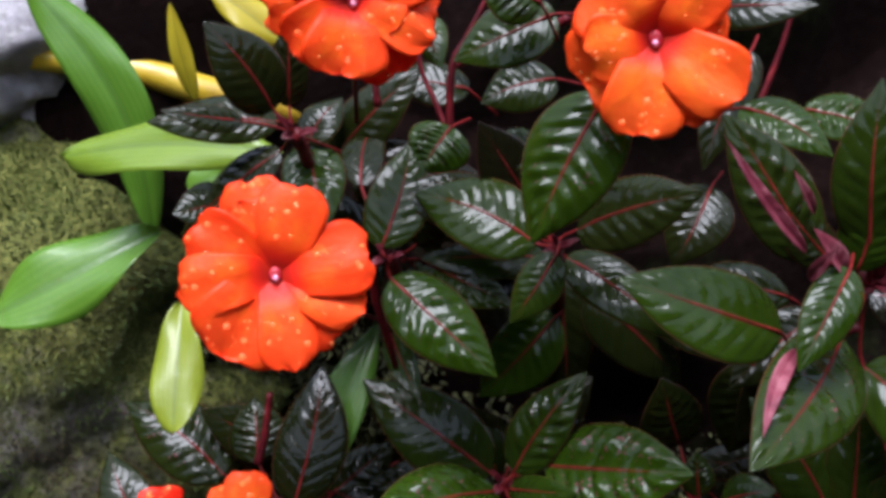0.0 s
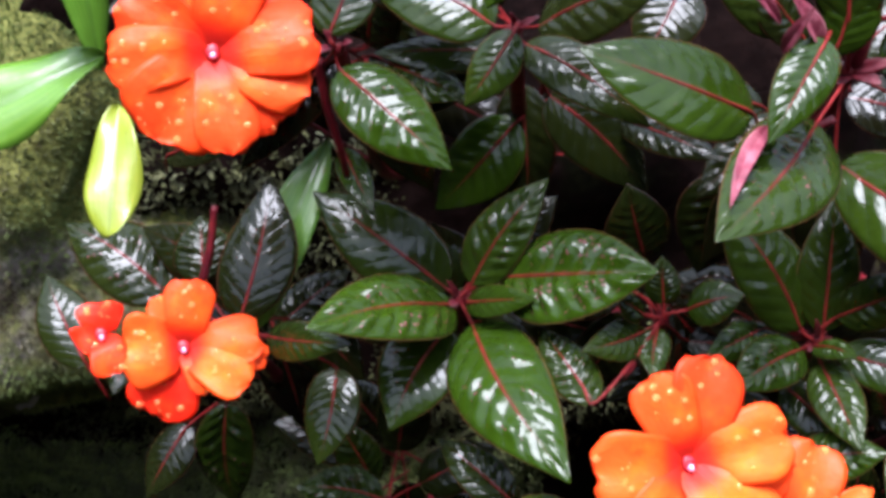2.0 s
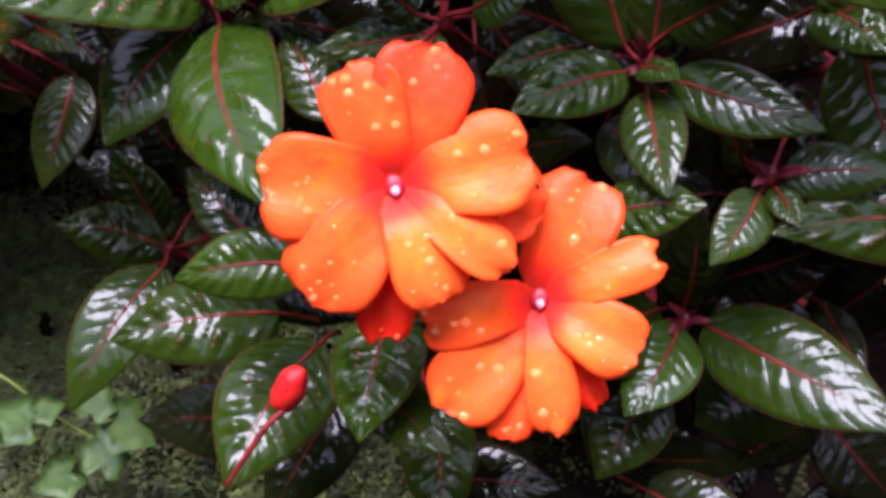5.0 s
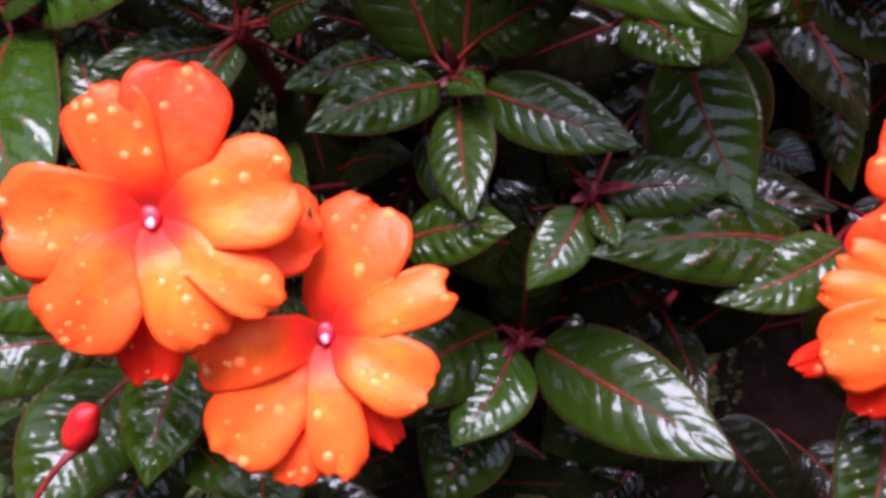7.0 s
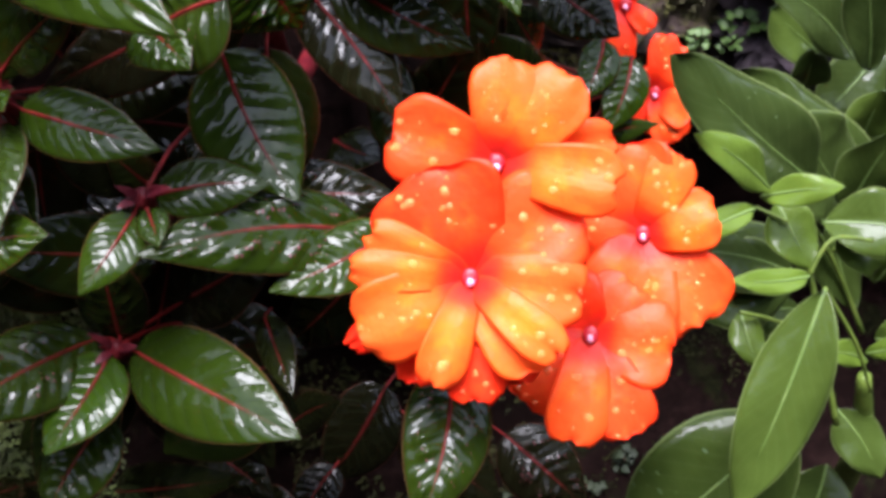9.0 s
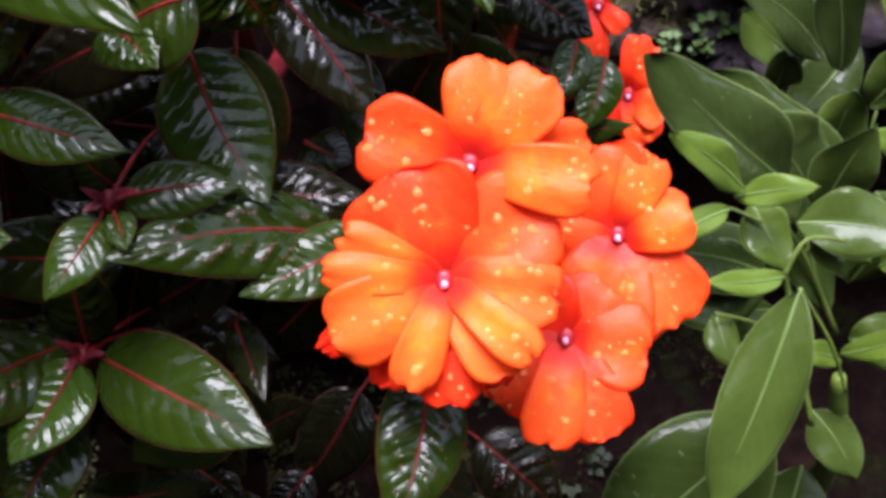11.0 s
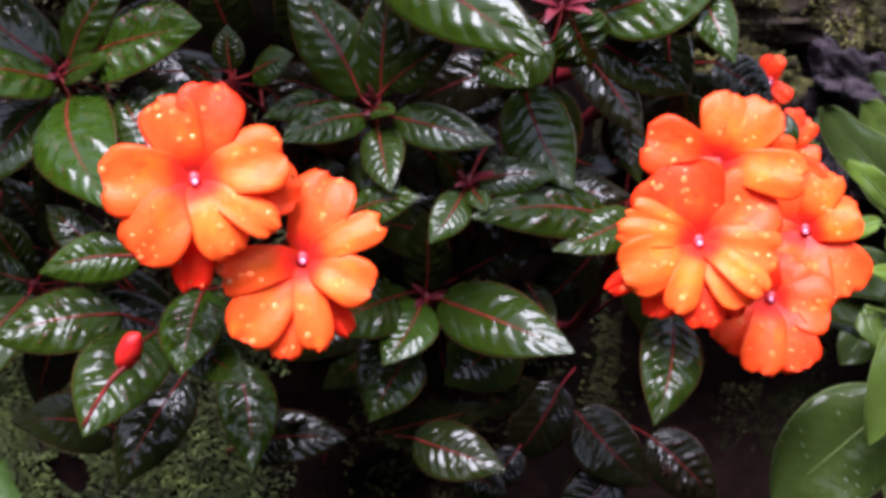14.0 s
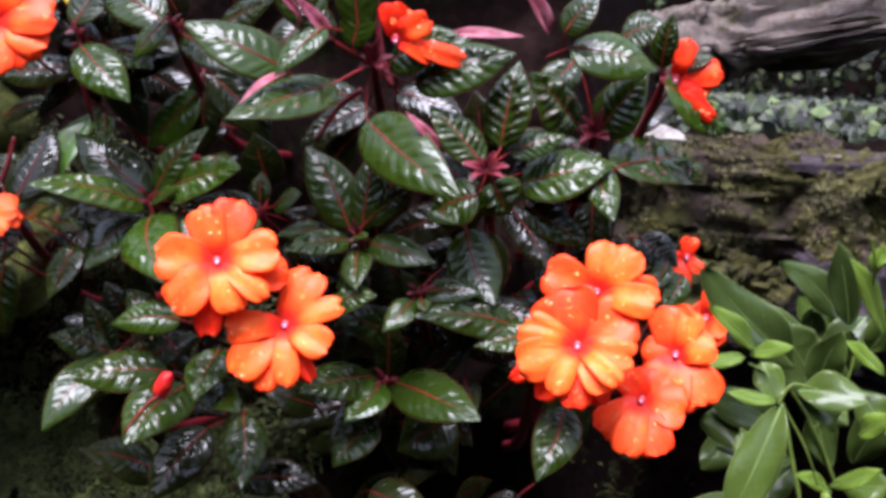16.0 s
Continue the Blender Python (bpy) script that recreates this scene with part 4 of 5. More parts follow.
impatiens_leaf(elbow, (-0.1113, 0.5096, 0.8182), (-0.0632, 0.4893, 0.8350), 0.0203, 0.05)
flower(elbow, (-0.0825, 0.4195, 0.7656), (0.26, -0.85, 0.45), [(78, 26.5, 17.6, 0.1, 2, 0.3), (109, 22.9, 13.1, 0.02, 1, 0.35), (180, 22.3, 26.6, 0.05, 2, 0.15), (-118, 25.5, 25.2, -0.3, 0, 1), (1, 29.6, 18.1, 0.08, 2, 0.15), (-34, 28.9, 18.8, 0.1, 3, 0.05), (-13, 32.8, 11.3, 0, 1, 0.3), (-64, 20.2, 10.9, 0.05, 2, 0.6)])
flower(elbow, (-0.1231, 0.4380, 0.7617), (0.32, -0.84, 0.43), [(88, 13.4, 17.0, 0.1, 0, 1), (-145, 9.9, 17.0, 0, 2, 0.8), (-73, 17.2, 15.8, 0, 4, 0.8)])
palm = shoot((0.0255, 0.4500, 0.7752))
impatiens_leaf(palm, (0.0235, 0.4476, 0.7728), (-0.0256, 0.3913, 0.7899), 0.0347, 0.50, pucker=0.26)
impatiens_leaf(palm, (0.0199, 0.4586, 0.7759), (-0.0367, 0.4691, 0.8159), 0.0356, 0.25)
impatiens_leaf(palm, (0.0302, 0.4491, 0.7820), (0.0603, 0.4573, 0.8256), 0.0247, 0.35)
impatiens_leaf(palm, (0.0443, 0.4463, 0.7867), (0.0994, 0.4086, 0.8060), 0.0414, 0.55)
impatiens_leaf(palm, (0.0311, 0.4431, 0.7671), (0.0673, 0.3691, 0.7428), 0.0381, 0.60, pucker=0.14)
impatiens_leaf(palm, (0.0206, 0.4437, 0.7644), (-0.0004, 0.4124, 0.7352), 0.0337, 0.35, pucker=0.03)
impatiens_leaf(palm, (0.0280, 0.4475, 0.7746), (0.0558, 0.4199, 0.7892), 0.0138, 0.50)
impatiens_leaf(palm, (0.0221, 0.4668, 0.7704), (0.0072, 0.4753, 0.7999), 0.0198, 0.20)
impatiens_leaf(palm, (0.0590, 0.4986, 0.8233), (0.0188, 0.4844, 0.8070), 0.0225, 0.05)
impatiens_leaf(palm, (0.0272, 0.4677, 0.7579), (0.0552, 0.4356, 0.7650), 0.0143, 0.10)
bead = shoot((0.1062, 0.4343, 0.7750))
impatiens_leaf(bead, (0.1063, 0.4324, 0.7818), (0.1051, 0.4355, 0.8008), 0.0139, 0.30)
impatiens_leaf(bead, (0.1154, 0.4313, 0.7802), (0.1347, 0.4229, 0.7909), 0.0188, 0.40, pucker=0.06)
impatiens_leaf(bead, (0.0996, 0.4308, 0.7713), (0.0745, 0.4062, 0.7744), 0.0166, 0.30)
impatiens_leaf(bead, (0.1048, 0.4320, 0.7719), (0.1010, 0.4085, 0.7615), 0.0130, 0.35)
impatiens_leaf(bead, (0.0986, 0.4307, 0.7779), (0.0871, 0.4205, 0.7890), 0.0113, 0.30)
impatiens_leaf(bead, (0.0786, 0.4012, 0.7544), (0.0581, 0.4279, 0.7740), 0.0193, 0.30)
star = shoot((0.1680, 0.4399, 0.7635))
impatiens_leaf(star, (0.1618, 0.4395, 0.7691), (0.1289, 0.4520, 0.8177), 0.0312, 0.33, sag=0.10)
impatiens_leaf(star, (0.1702, 0.4387, 0.7686), (0.1743, 0.4550, 0.8199), 0.0240, 0.28, sag=0.10)
impatiens_leaf(star, (0.1742, 0.4381, 0.7749), (0.2042, 0.4186, 0.8008), 0.0204, 0.25)
impatiens_leaf(star, (0.1761, 0.4343, 0.7614), (0.2206, 0.4155, 0.7561), 0.0209, 0.40, pucker=0.05)
impatiens_leaf(star, (0.1695, 0.4335, 0.7571), (0.1772, 0.3976, 0.7398), 0.0196, 0.30)
impatiens_leaf(star, (0.1625, 0.4375, 0.7615), (0.1310, 0.4084, 0.7582), 0.0225, 0.45)
impatiens_leaf(star, (0.1491, 0.4458, 0.7664), (0.1222, 0.4204, 0.7650), 0.0149, 0.45)
impatiens_leaf(star, (0.1583, 0.4423, 0.7430), (0.1795, 0.4176, 0.7274), 0.0201, 0.25)
impatiens_leaf(star, (0.1666, 0.4376, 0.7624), (0.1775, 0.4176, 0.7682), 0.0105, 0.50)
impatiens_leaf(star, (0.1999, 0.4648, 0.6943), (0.1558, 0.4220, 0.7213), 0.0286, 0.20)
impatiens_leaf(star, (0.1569, 0.4102, 0.7235), (0.1886, 0.4019, 0.7364), 0.0214, 0.40)
impatiens_leaf(star, (0.1250, 0.4677, 0.7151), (0.1525, 0.4440, 0.7356), 0.0187, 0.10)
impatiens_leaf(star, (0.1172, 0.4300, 0.7411), (0.1420, 0.3648, 0.7582), 0.0133, 0.30)
flower(star, (0.1077, 0.3535, 0.7580), (0.24, -0.88, 0.40), [(73, 35.9, 22.2, 0.16, 0, 0.75), (109, 31.6, 18.6, 0.08, 1, 0.35), (179, 33.1, 23.8, 0, 2, 0.2), (12, 34.1, 22.7, 0.05, 3, 0.1), (-129, 35.6, 21.9, 0, 2, 0.25), (-70, 31.6, 17.1, 0.1, 4, 0), (-37, 35.0, 12.8, 0.18, 3, 0.05), (-9, 37.8, 19.7, -0.12, 0, 0.45), (-96, 36.1, 13.9, -0.3, 0, 1)])
flower(star, (0.1452, 0.3628, 0.7230), (0.12, -0.86, 0.49), [(70, 35.0, 22.3, 0.12, 0, 0.35), (22, 33.0, 12.8, 0.1, 2, 0.15), (-29, 29.3, 17.6, 0.05, 3, 0.15), (-60, 30.9, 8.8, -0.25, 0, 1), (-82, 36.0, 12.9, 0, 3, 0.15), (-103, 38.7, 13.6, -0.08, 1, 0.45), (-129, 39.2, 20.3, 0.02, 2, 0.15), (-168, 31.9, 16.3, 0.12, 4, 0.3)])
knot = shoot((0.2094, 0.4302, 0.7334))
impatiens_leaf(knot, (0.2136, 0.4302, 0.7342), (0.2482, 0.4326, 0.7367), 0.0190, 0.35, pucker=0.05)
impatiens_leaf(knot, (0.2334, 0.4550, 0.7711), (0.2560, 0.4370, 0.7280), 0.0345, 0.36, sag=-0.08, pucker=0.08)
impatiens_leaf(knot, (0.2068, 0.4276, 0.7291), (0.1931, 0.4065, 0.7138), 0.0172, 0.40)
impatiens_leaf(knot, (0.2107, 0.4290, 0.7304), (0.2174, 0.4123, 0.7265), 0.0104, 0.40)
impatiens_leaf(knot, (0.2159, 0.4343, 0.7863), (0.2329, 0.4123, 0.7816), 0.0206, 0.45)
impatiens_leaf(knot, (0.2059, 0.4583, 0.7226), (0.1955, 0.4478, 0.7427), 0.0144, 0.15)
impatiens_leaf(knot, (0.2222, 0.4661, 0.7450), (0.2247, 0.4482, 0.7322), 0.0140, 0.10)
reach = shoot((0.2847, 0.4513, 0.7090))
# low filler leaves, tone near zero to stand for the shade down there
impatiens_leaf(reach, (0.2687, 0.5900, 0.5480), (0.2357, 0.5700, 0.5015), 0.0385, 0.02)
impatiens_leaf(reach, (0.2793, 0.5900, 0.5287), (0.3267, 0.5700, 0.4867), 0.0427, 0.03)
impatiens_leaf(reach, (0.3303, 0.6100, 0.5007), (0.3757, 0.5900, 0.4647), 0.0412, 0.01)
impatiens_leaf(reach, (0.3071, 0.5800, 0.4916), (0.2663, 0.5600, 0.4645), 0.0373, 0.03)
impatiens_leaf(reach, (0.2764, 0.4490, 0.7104), (0.2118, 0.4106, 0.7255), 0.0306, 0.35, pucker=0.26)
impatiens_leaf(reach, (0.2852, 0.4410, 0.7158), (0.2472, 0.4191, 0.7065), 0.0224, 0.35)
impatiens_leaf(reach, (0.3037, 0.4308, 0.6705), (0.2923, 0.3866, 0.6387), 0.0286, 0.30)
impatiens_leaf(reach, (0.2831, 0.4885, 0.7569), (0.2901, 0.4645, 0.7224), 0.0167, 0.20)
impatiens_leaf(reach, (0.2623, 0.4925, 0.7247), (0.2791, 0.4728, 0.7261), 0.0203, 0.10)
flower(reach, (0.3092, 0.4116, 0.7143), (-0.04, -0.89, 0.45), [(115, 33.7, 35.9, 0.2, 0, 0.7), (38, 36.1, 30.1, 0.1, 0, 0.5), (156, 32.3, 11.9, 0.1, 2, 0.05), (175, 35.4, 11.2, 0.12, 3, 0.05), (-152, 36.4, 22.7, 0.08, 3, 0), (-108, 32.8, 13.1, 0.15, 4, 0), (-86, 36.9, 16.6, 0, 1, 0.8), (-50, 33.1, 20.0, 0.08, 3, 0), (-39, 33.9, 12.5, 0.25, 4, 0), (-7, 33.2, 19.9, 0.08, 2, 0.2), (-150, 39.3, 9.6, -0.25, 0, 1), (-121, 35.0, 13.8, -0.2, 0, 0.9), (-61, 33.4, 13.8, -0.2, 0, 0.9)])
flower(reach, (0.3175, 0.4290, 0.7437), (-0.07, -0.93, 0.36), [(164, 32.5, 24.0, 0.05, 1, 0.55), (84, 30.8, 18.7, 0.08, 2, 0.2), (49, 33.6, 19.4, 0.05, 3, 0.1), (-9, 36.0, 18.7, 0.1, 4, 0.05), (12, 34.1, 13.7, -0.15, 0, 0.35)])
foot = shoot((0.1902, 0.4374, 0.6735))
# four more low leaves with shade put into their tone
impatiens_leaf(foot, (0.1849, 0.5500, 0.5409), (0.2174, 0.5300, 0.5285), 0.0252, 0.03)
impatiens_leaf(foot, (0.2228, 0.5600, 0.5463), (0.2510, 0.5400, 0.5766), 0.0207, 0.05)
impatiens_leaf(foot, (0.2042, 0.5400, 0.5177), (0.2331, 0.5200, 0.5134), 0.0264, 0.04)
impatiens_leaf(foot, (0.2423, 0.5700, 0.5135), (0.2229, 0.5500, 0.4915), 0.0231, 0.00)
impatiens_leaf(foot, (0.1965, 0.4357, 0.6741), (0.2558, 0.3948, 0.6688), 0.0333, 0.38, pucker=0.05)
impatiens_leaf(foot, (0.1886, 0.4352, 0.6728), (0.1726, 0.4042, 0.6560), 0.0256, 0.60, pucker=0.06)
impatiens_leaf(foot, (0.1815, 0.4438, 0.6736), (0.1457, 0.3976, 0.6745), 0.0321, 0.30)
impatiens_leaf(foot, (0.1893, 0.4452, 0.6722), (0.1894, 0.4351, 0.7174), 0.0232, 0.15)
impatiens_leaf(foot, (0.1831, 0.4364, 0.6466), (0.1652, 0.4077, 0.6253), 0.0279, 0.30)
impatiens_leaf(foot, (0.1632, 0.4818, 0.5741), (0.2252, 0.4341, 0.6201), 0.0211, 0.10)
impatiens_leaf(foot, (0.2378, 0.4560, 0.6742), (0.2499, 0.4249, 0.6634), 0.0133, 0.10)
impatiens_leaf(foot, (0.1839, 0.4326, 0.6016), (0.2282, 0.4139, 0.5970), 0.0285, 0.15)
impatiens_leaf(foot, (0.1297, 0.5119, 0.5531), (0.1293, 0.4097, 0.6263), 0.0345, 0.05)
impatiens_leaf(foot, (0.1781, 0.4485, 0.6604), (0.1627, 0.4170, 0.6225), 0.0296, 0.20)
impatiens_leaf(foot, (0.2312, 0.4553, 0.6499), (0.1990, 0.4393, 0.6277), 0.0394, 0.20)
impatiens_leaf(foot, (0.1435, 0.4456, 0.6494), (0.1147, 0.4275, 0.6630), 0.0241, 0.10)
heel = shoot((-0.0099, 0.4720, 0.6622))
impatiens_leaf(heel, (-0.0115, 0.4701, 0.6646), (-0.0502, 0.4603, 0.6765), 0.0246, 0.35)
impatiens_leaf(heel, (-0.0060, 0.4560, 0.6640), (-0.0280, 0.4080, 0.6280), 0.0290, 0.40, sag=0.12, pucker=0.05)
impatiens_leaf(heel, (0.0505, 0.4250, 0.6687), (-0.0040, 0.4020, 0.6670), 0.0330, 0.33, sag=0.14)
impatiens_leaf(heel, (0.0744, 0.3839, 0.7144), (0.0352, 0.3734, 0.7111), 0.0216, 0.40)
impatiens_leaf(heel, (-0.0180, 0.4838, 0.6632), (-0.0349, 0.4838, 0.6987), 0.0216, 0.30)
impatiens_leaf(heel, (0.0494, 0.4150, 0.7001), (0.0175, 0.4321, 0.7203), 0.0191, 0.20)
impatiens_leaf(heel, (0.0671, 0.4150, 0.6644), (0.0500, 0.3620, 0.6430), 0.0380, 0.36, sag=0.12)
impatiens_leaf(heel, (0.0704, 0.4450, 0.6268), (0.0460, 0.4050, 0.5889), 0.0340, 0.12)
impatiens_leaf(heel, (0.1031, 0.4200, 0.6475), (0.1160, 0.3800, 0.6150), 0.0270, 0.36)
impatiens_leaf(heel, (0.0987, 0.3880, 0.6972), (0.0963, 0.3500, 0.6786), 0.0290, 0.50)
impatiens_leaf(heel, (0.0884, 0.3900, 0.6758), (0.1216, 0.3570, 0.6718), 0.0220, 0.35)
impatiens_leaf(heel, (0.0280, 0.4650, 0.5843), (-0.0105, 0.4300, 0.6099), 0.0330, 0.10)
impatiens_leaf(heel, (0.1037, 0.4208, 0.6039), (0.1531, 0.4163, 0.6112), 0.0269, 0.05)
impatiens_leaf(heel, (-0.0486, 0.4676, 0.7525), (-0.0214, 0.4437, 0.7547), 0.0149, 0.20)
ridge = shoot((0.2472, 0.4305, 0.8106))
impatiens_leaf(ridge, (0.2527, 0.4470, 0.8245), (0.2584, 0.4626, 0.8785), 0.0303, 0.30)
impatiens_leaf(ridge, (0.2434, 0.4318, 0.8147), (0.2095, 0.4377, 0.8486), 0.0264, 0.30)
impatiens_leaf(ridge, (0.2572, 0.4526, 0.8209), (0.2910, 0.4657, 0.8342), 0.0198, 0.40)
impatiens_leaf(ridge, (0.2650, 0.4656, 0.8006), (0.3220, 0.4661, 0.8197), 0.0400, 0.40)
impatiens_leaf(ridge, (0.2513, 0.4277, 0.8054), (0.2621, 0.4341, 0.7849), 0.0318, 0.50)
impatiens_leaf(ridge, (0.3104, 0.4799, 0.8161), (0.3242, 0.4431, 0.7858), 0.0221, 0.45)
impatiens_leaf(ridge, (0.3230, 0.4785, 0.8142), (0.3891, 0.5795, 0.8113), 0.0518, 0.35)
impatiens_leaf(ridge, (0.2431, 0.4232, 0.7974), (0.2122, 0.4294, 0.7807), 0.0344, 0.30)
shoulder = shoot((0.3075, 0.5011, 0.8327))
impatiens_leaf(shoulder, (0.3103, 0.4992, 0.8348), (0.3364, 0.4878, 0.8749), 0.0383, 0.35)
impatiens_leaf(shoulder, (0.2965, 0.4903, 0.8398), (0.2676, 0.4627, 0.8711), 0.0435, 0.30)
impatiens_leaf(shoulder, (0.2915, 0.5078, 0.8369), (0.2827, 0.5040, 0.8603), 0.0231, 0.30)
impatiens_leaf(shoulder, (0.2896, 0.4719, 0.8872), (0.3439, 0.4728, 0.8773), 0.0363, 0.40)
reddish_leaf(shoulder, (0.2756, 0.4652, 0.8941), (0.2617, 0.4371, 0.9209), 0.0249, 0.20)
impatiens_leaf(shoulder, (0.2857, 0.4687, 0.8954), (0.3046, 0.4668, 0.9199), 0.0247, 0.30)
impatiens_leaf(shoulder, (0.3200, 0.5090, 0.8950), (0.3475, 0.5026, 0.9067), 0.0299, 0.30)
impatiens_leaf(shoulder, (0.2923, 0.5048, 0.8790), (0.2673, 0.4757, 0.8492), 0.0245, 0.30)
fringe = shoot((0.3502, 0.4987, 0.8732))
impatiens_leaf(fringe, (0.3461, 0.4926, 0.8782), (0.3506, 0.4856, 0.9123), 0.0170, 0.30)
impatiens_leaf(fringe, (0.3489, 0.4860, 0.8679), (0.3978, 0.5261, 0.8416), 0.0399, 0.55)
impatiens_leaf(fringe, (0.3587, 0.4994, 0.8783), (0.3773, 0.4923, 0.8876), 0.0146, 0.30)
flower(fringe, (0.3557, 0.4909, 0.8717), (-0.04, -1.00, 0.00), [(13, 28.2, 15.3, 0, 0, 0.7), (-26, 21.9, 10.7, -0.1, 2, 1), (75, 25.1, 11.7, 0.05, 4, 0.9), (-63, 22.9, 9.2, -0.2, 1, 1), (-44, 32.0, 8.7, -0.2, 3, 1)])
rear = shoot((0.3719, 0.5400, 0.7258))
impatiens_leaf(rear, (0.3621, 0.5300, 0.7483), (0.3520, 0.5100, 0.7319), 0.0154, 0.40)
impatiens_leaf(rear, (0.3727, 0.5300, 0.7415), (0.3617, 0.5100, 0.7193), 0.0178, 0.40)
impatiens_leaf(rear, (0.3583, 0.5300, 0.7082), (0.3800, 0.5100, 0.7229), 0.0102, 0.35)
impatiens_leaf(rear, (0.3426, 0.5700, 0.7587), (0.3708, 0.5500, 0.7438), 0.0273, 0.10)
impatiens_leaf(rear, (0.3387, 0.5600, 0.7323), (0.3268, 0.5400, 0.7591), 0.0245, 0.10)
impatiens_leaf(rear, (0.2846, 0.5100, 0.7202), (0.2802, 0.4900, 0.7617), 0.0191, 0.15)
impatiens_leaf(rear, (0.3360, 0.5500, 0.7129), (0.3203, 0.5300, 0.7511), 0.0321, 0.15)
flower(rear, (0.3690, 0.4607, 0.7023), (-0.18, -0.89, 0.42), [(106, 30.9, 25.3, 0.05, 0, 0.45), (71, 28.9, 15.0, 0.08, 2, 0.1), (20, 25.0, 18.9, 0.08, 3, 0.1), (-173, 21.0, 20.9, -0.1, 0, 0.6), (-53, 36.3, 30.2, 0, 1, 0.45), (-100, 32.0, 32.1, 0.05, 2, 0.4)])
flower(rear, (0.3492, 0.4349, 0.6784), (-0.14, -0.85, 0.50), [(-134, 31.4, 20.1, 0.02, 1, 0.65), (-95, 35.5, 18.3, 0.08, 3, 0.35), (-65, 35.0, 20.7, 0, 2, 0.7), (-4, 27.1, 25.6, 0, 1, 0.5), (122, 20.9, 20.2, 0, 0, 0.8), (54, 22.2, 19.9, -0.05, 0, 0.55)])
flower(rear, (0.3979, 0.6100, 0.6963), (-0.20, -0.93, 0.30), [(83, 26.6, 12.3, 0.1, 1, 0.8), (56, 23.4, 12.3, 0.05, 2, 0.7), (-20, 19.1, 19.3, 0.05, 3, 0.45), (-63, 23.5, 15.9, 0.1, 2, 0.6), (-103, 19.0, 12.9, -0.05, 0, 0.9), (131, 12.9, 13.4, 0, 0, 0.8)])
flower(rear, (0.3787, 0.5900, 0.7440), (-0.20, -0.93, 0.30), [(-171, 17.8, 9.8, 0.1, 1, 0.85), (-39, 15.1, 8.8, 0.1, 2, 0.8), (-98, 30.1, 15.3, 0.05, 1, 0.75), (87, 15.1, 12.4, 0.1, 0, 0.8)])
citrus_leaf(citrus, (0.4376, 0.4700, 0.6739), (0.4061, 0.4400, 0.5974), 0.0285, 0.26, fold=0.3)
citrus_leaf(citrus, (0.4539, 0.5380, 0.6817), (0.3857, 0.5070, 0.7506), 0.0393, 0.05, fold=0.5)
citrus_leaf(citrus, (0.5050, 0.6080, 0.6373), (0.4310, 0.5920, 0.7136), 0.0481, 0.10)
citrus_leaf(citrus, (0.4205, 0.4950, 0.7022), (0.3896, 0.4790, 0.7314), 0.0158, 0.60)
citrus_leaf(citrus, (0.4187, 0.4980, 0.6974), (0.4432, 0.4820, 0.7088), 0.0119, 0.70)
citrus_leaf(citrus, (0.4140, 0.4880, 0.6975), (0.3881, 0.4720, 0.6936), 0.0103, 0.70)
citrus_leaf(citrus, (0.4277, 0.5080, 0.6906), (0.4392, 0.4920, 0.6697), 0.0206, 0.50)
citrus_leaf(citrus, (0.4359, 0.4830, 0.6716), (0.4025, 0.4670, 0.6798), 0.0102, 0.70)
citrus_leaf(citrus, (0.4195, 0.5080, 0.6413), (0.4254, 0.4920, 0.6246), 0.0143, 0.50)
citrus_leaf(citrus, (0.4383, 0.4830, 0.6045), (0.3718, 0.4670, 0.5449), 0.0574, 0.15)
citrus_leaf(citrus, (0.4525, 0.5480, 0.6352), (0.3987, 0.5320, 0.6571), 0.0345, 0.10)
citrus_leaf(citrus, (0.4909, 0.5480, 0.6412), (0.4630, 0.5320, 0.6648), 0.0272, 0.40)
citrus_leaf(citrus, (0.4740, 0.5280, 0.5766), (0.4930, 0.5120, 0.5502), 0.0233, 0.20, fold=0.2)
citrus_leaf(citrus, (0.4653, 0.5680, 0.6047), (0.4094, 0.5520, 0.6164), 0.0247, 0.15)
citrus_leaf(citrus, (0.4824, 0.5480, 0.5290), (0.4668, 0.5320, 0.4920), 0.0351, 0.10)
citrus_leaf(citrus, (0.5025, 0.6280, 0.6564), (0.5041, 0.6120, 0.6949), 0.0275, 0.30)
citrus_leaf(citrus, (0.5092, 0.7580, 0.6831), (0.5348, 0.7420, 0.7174), 0.0304, 0.20)
citrus_leaf(citrus, (0.5227, 0.7580, 0.6622), (0.4848, 0.7420, 0.6960), 0.0348, 0.25)
citrus_leaf(citrus, (0.5032, 0.6580, 0.6953), (0.4544, 0.6420, 0.7387), 0.0285, 0.05)
citrus_leaf(citrus, (0.5089, 0.6480, 0.6922), (0.4918, 0.6320, 0.7580), 0.0275, 0.05)
citrus_leaf(citrus, (0.5203, 0.5880, 0.6995), (0.4893, 0.5720, 0.7563), 0.0166, 0.70)
citrus_leaf(citrus, (0.5079, 0.5780, 0.7362), (0.4997, 0.5620, 0.7701), 0.0042, 1.00)
citrus_leaf(citrus, (0.5041, 0.5780, 0.7501), (0.5142, 0.5620, 0.7634), 0.0169, 0.80)
citrus_leaf(citrus, (0.4775, 0.5680, 0.6598), (0.4453, 0.5520, 0.7078), 0.0455, 0.08)
citrus_leaf(citrus, (0.4721, 0.5480, 0.6658), (0.4811, 0.5320, 0.7097), 0.0254, 0.15)
citrus_leaf(citrus, (0.5192, 0.5680, 0.6747), (0.4879, 0.5520, 0.7001), 0.0134, 0.90)
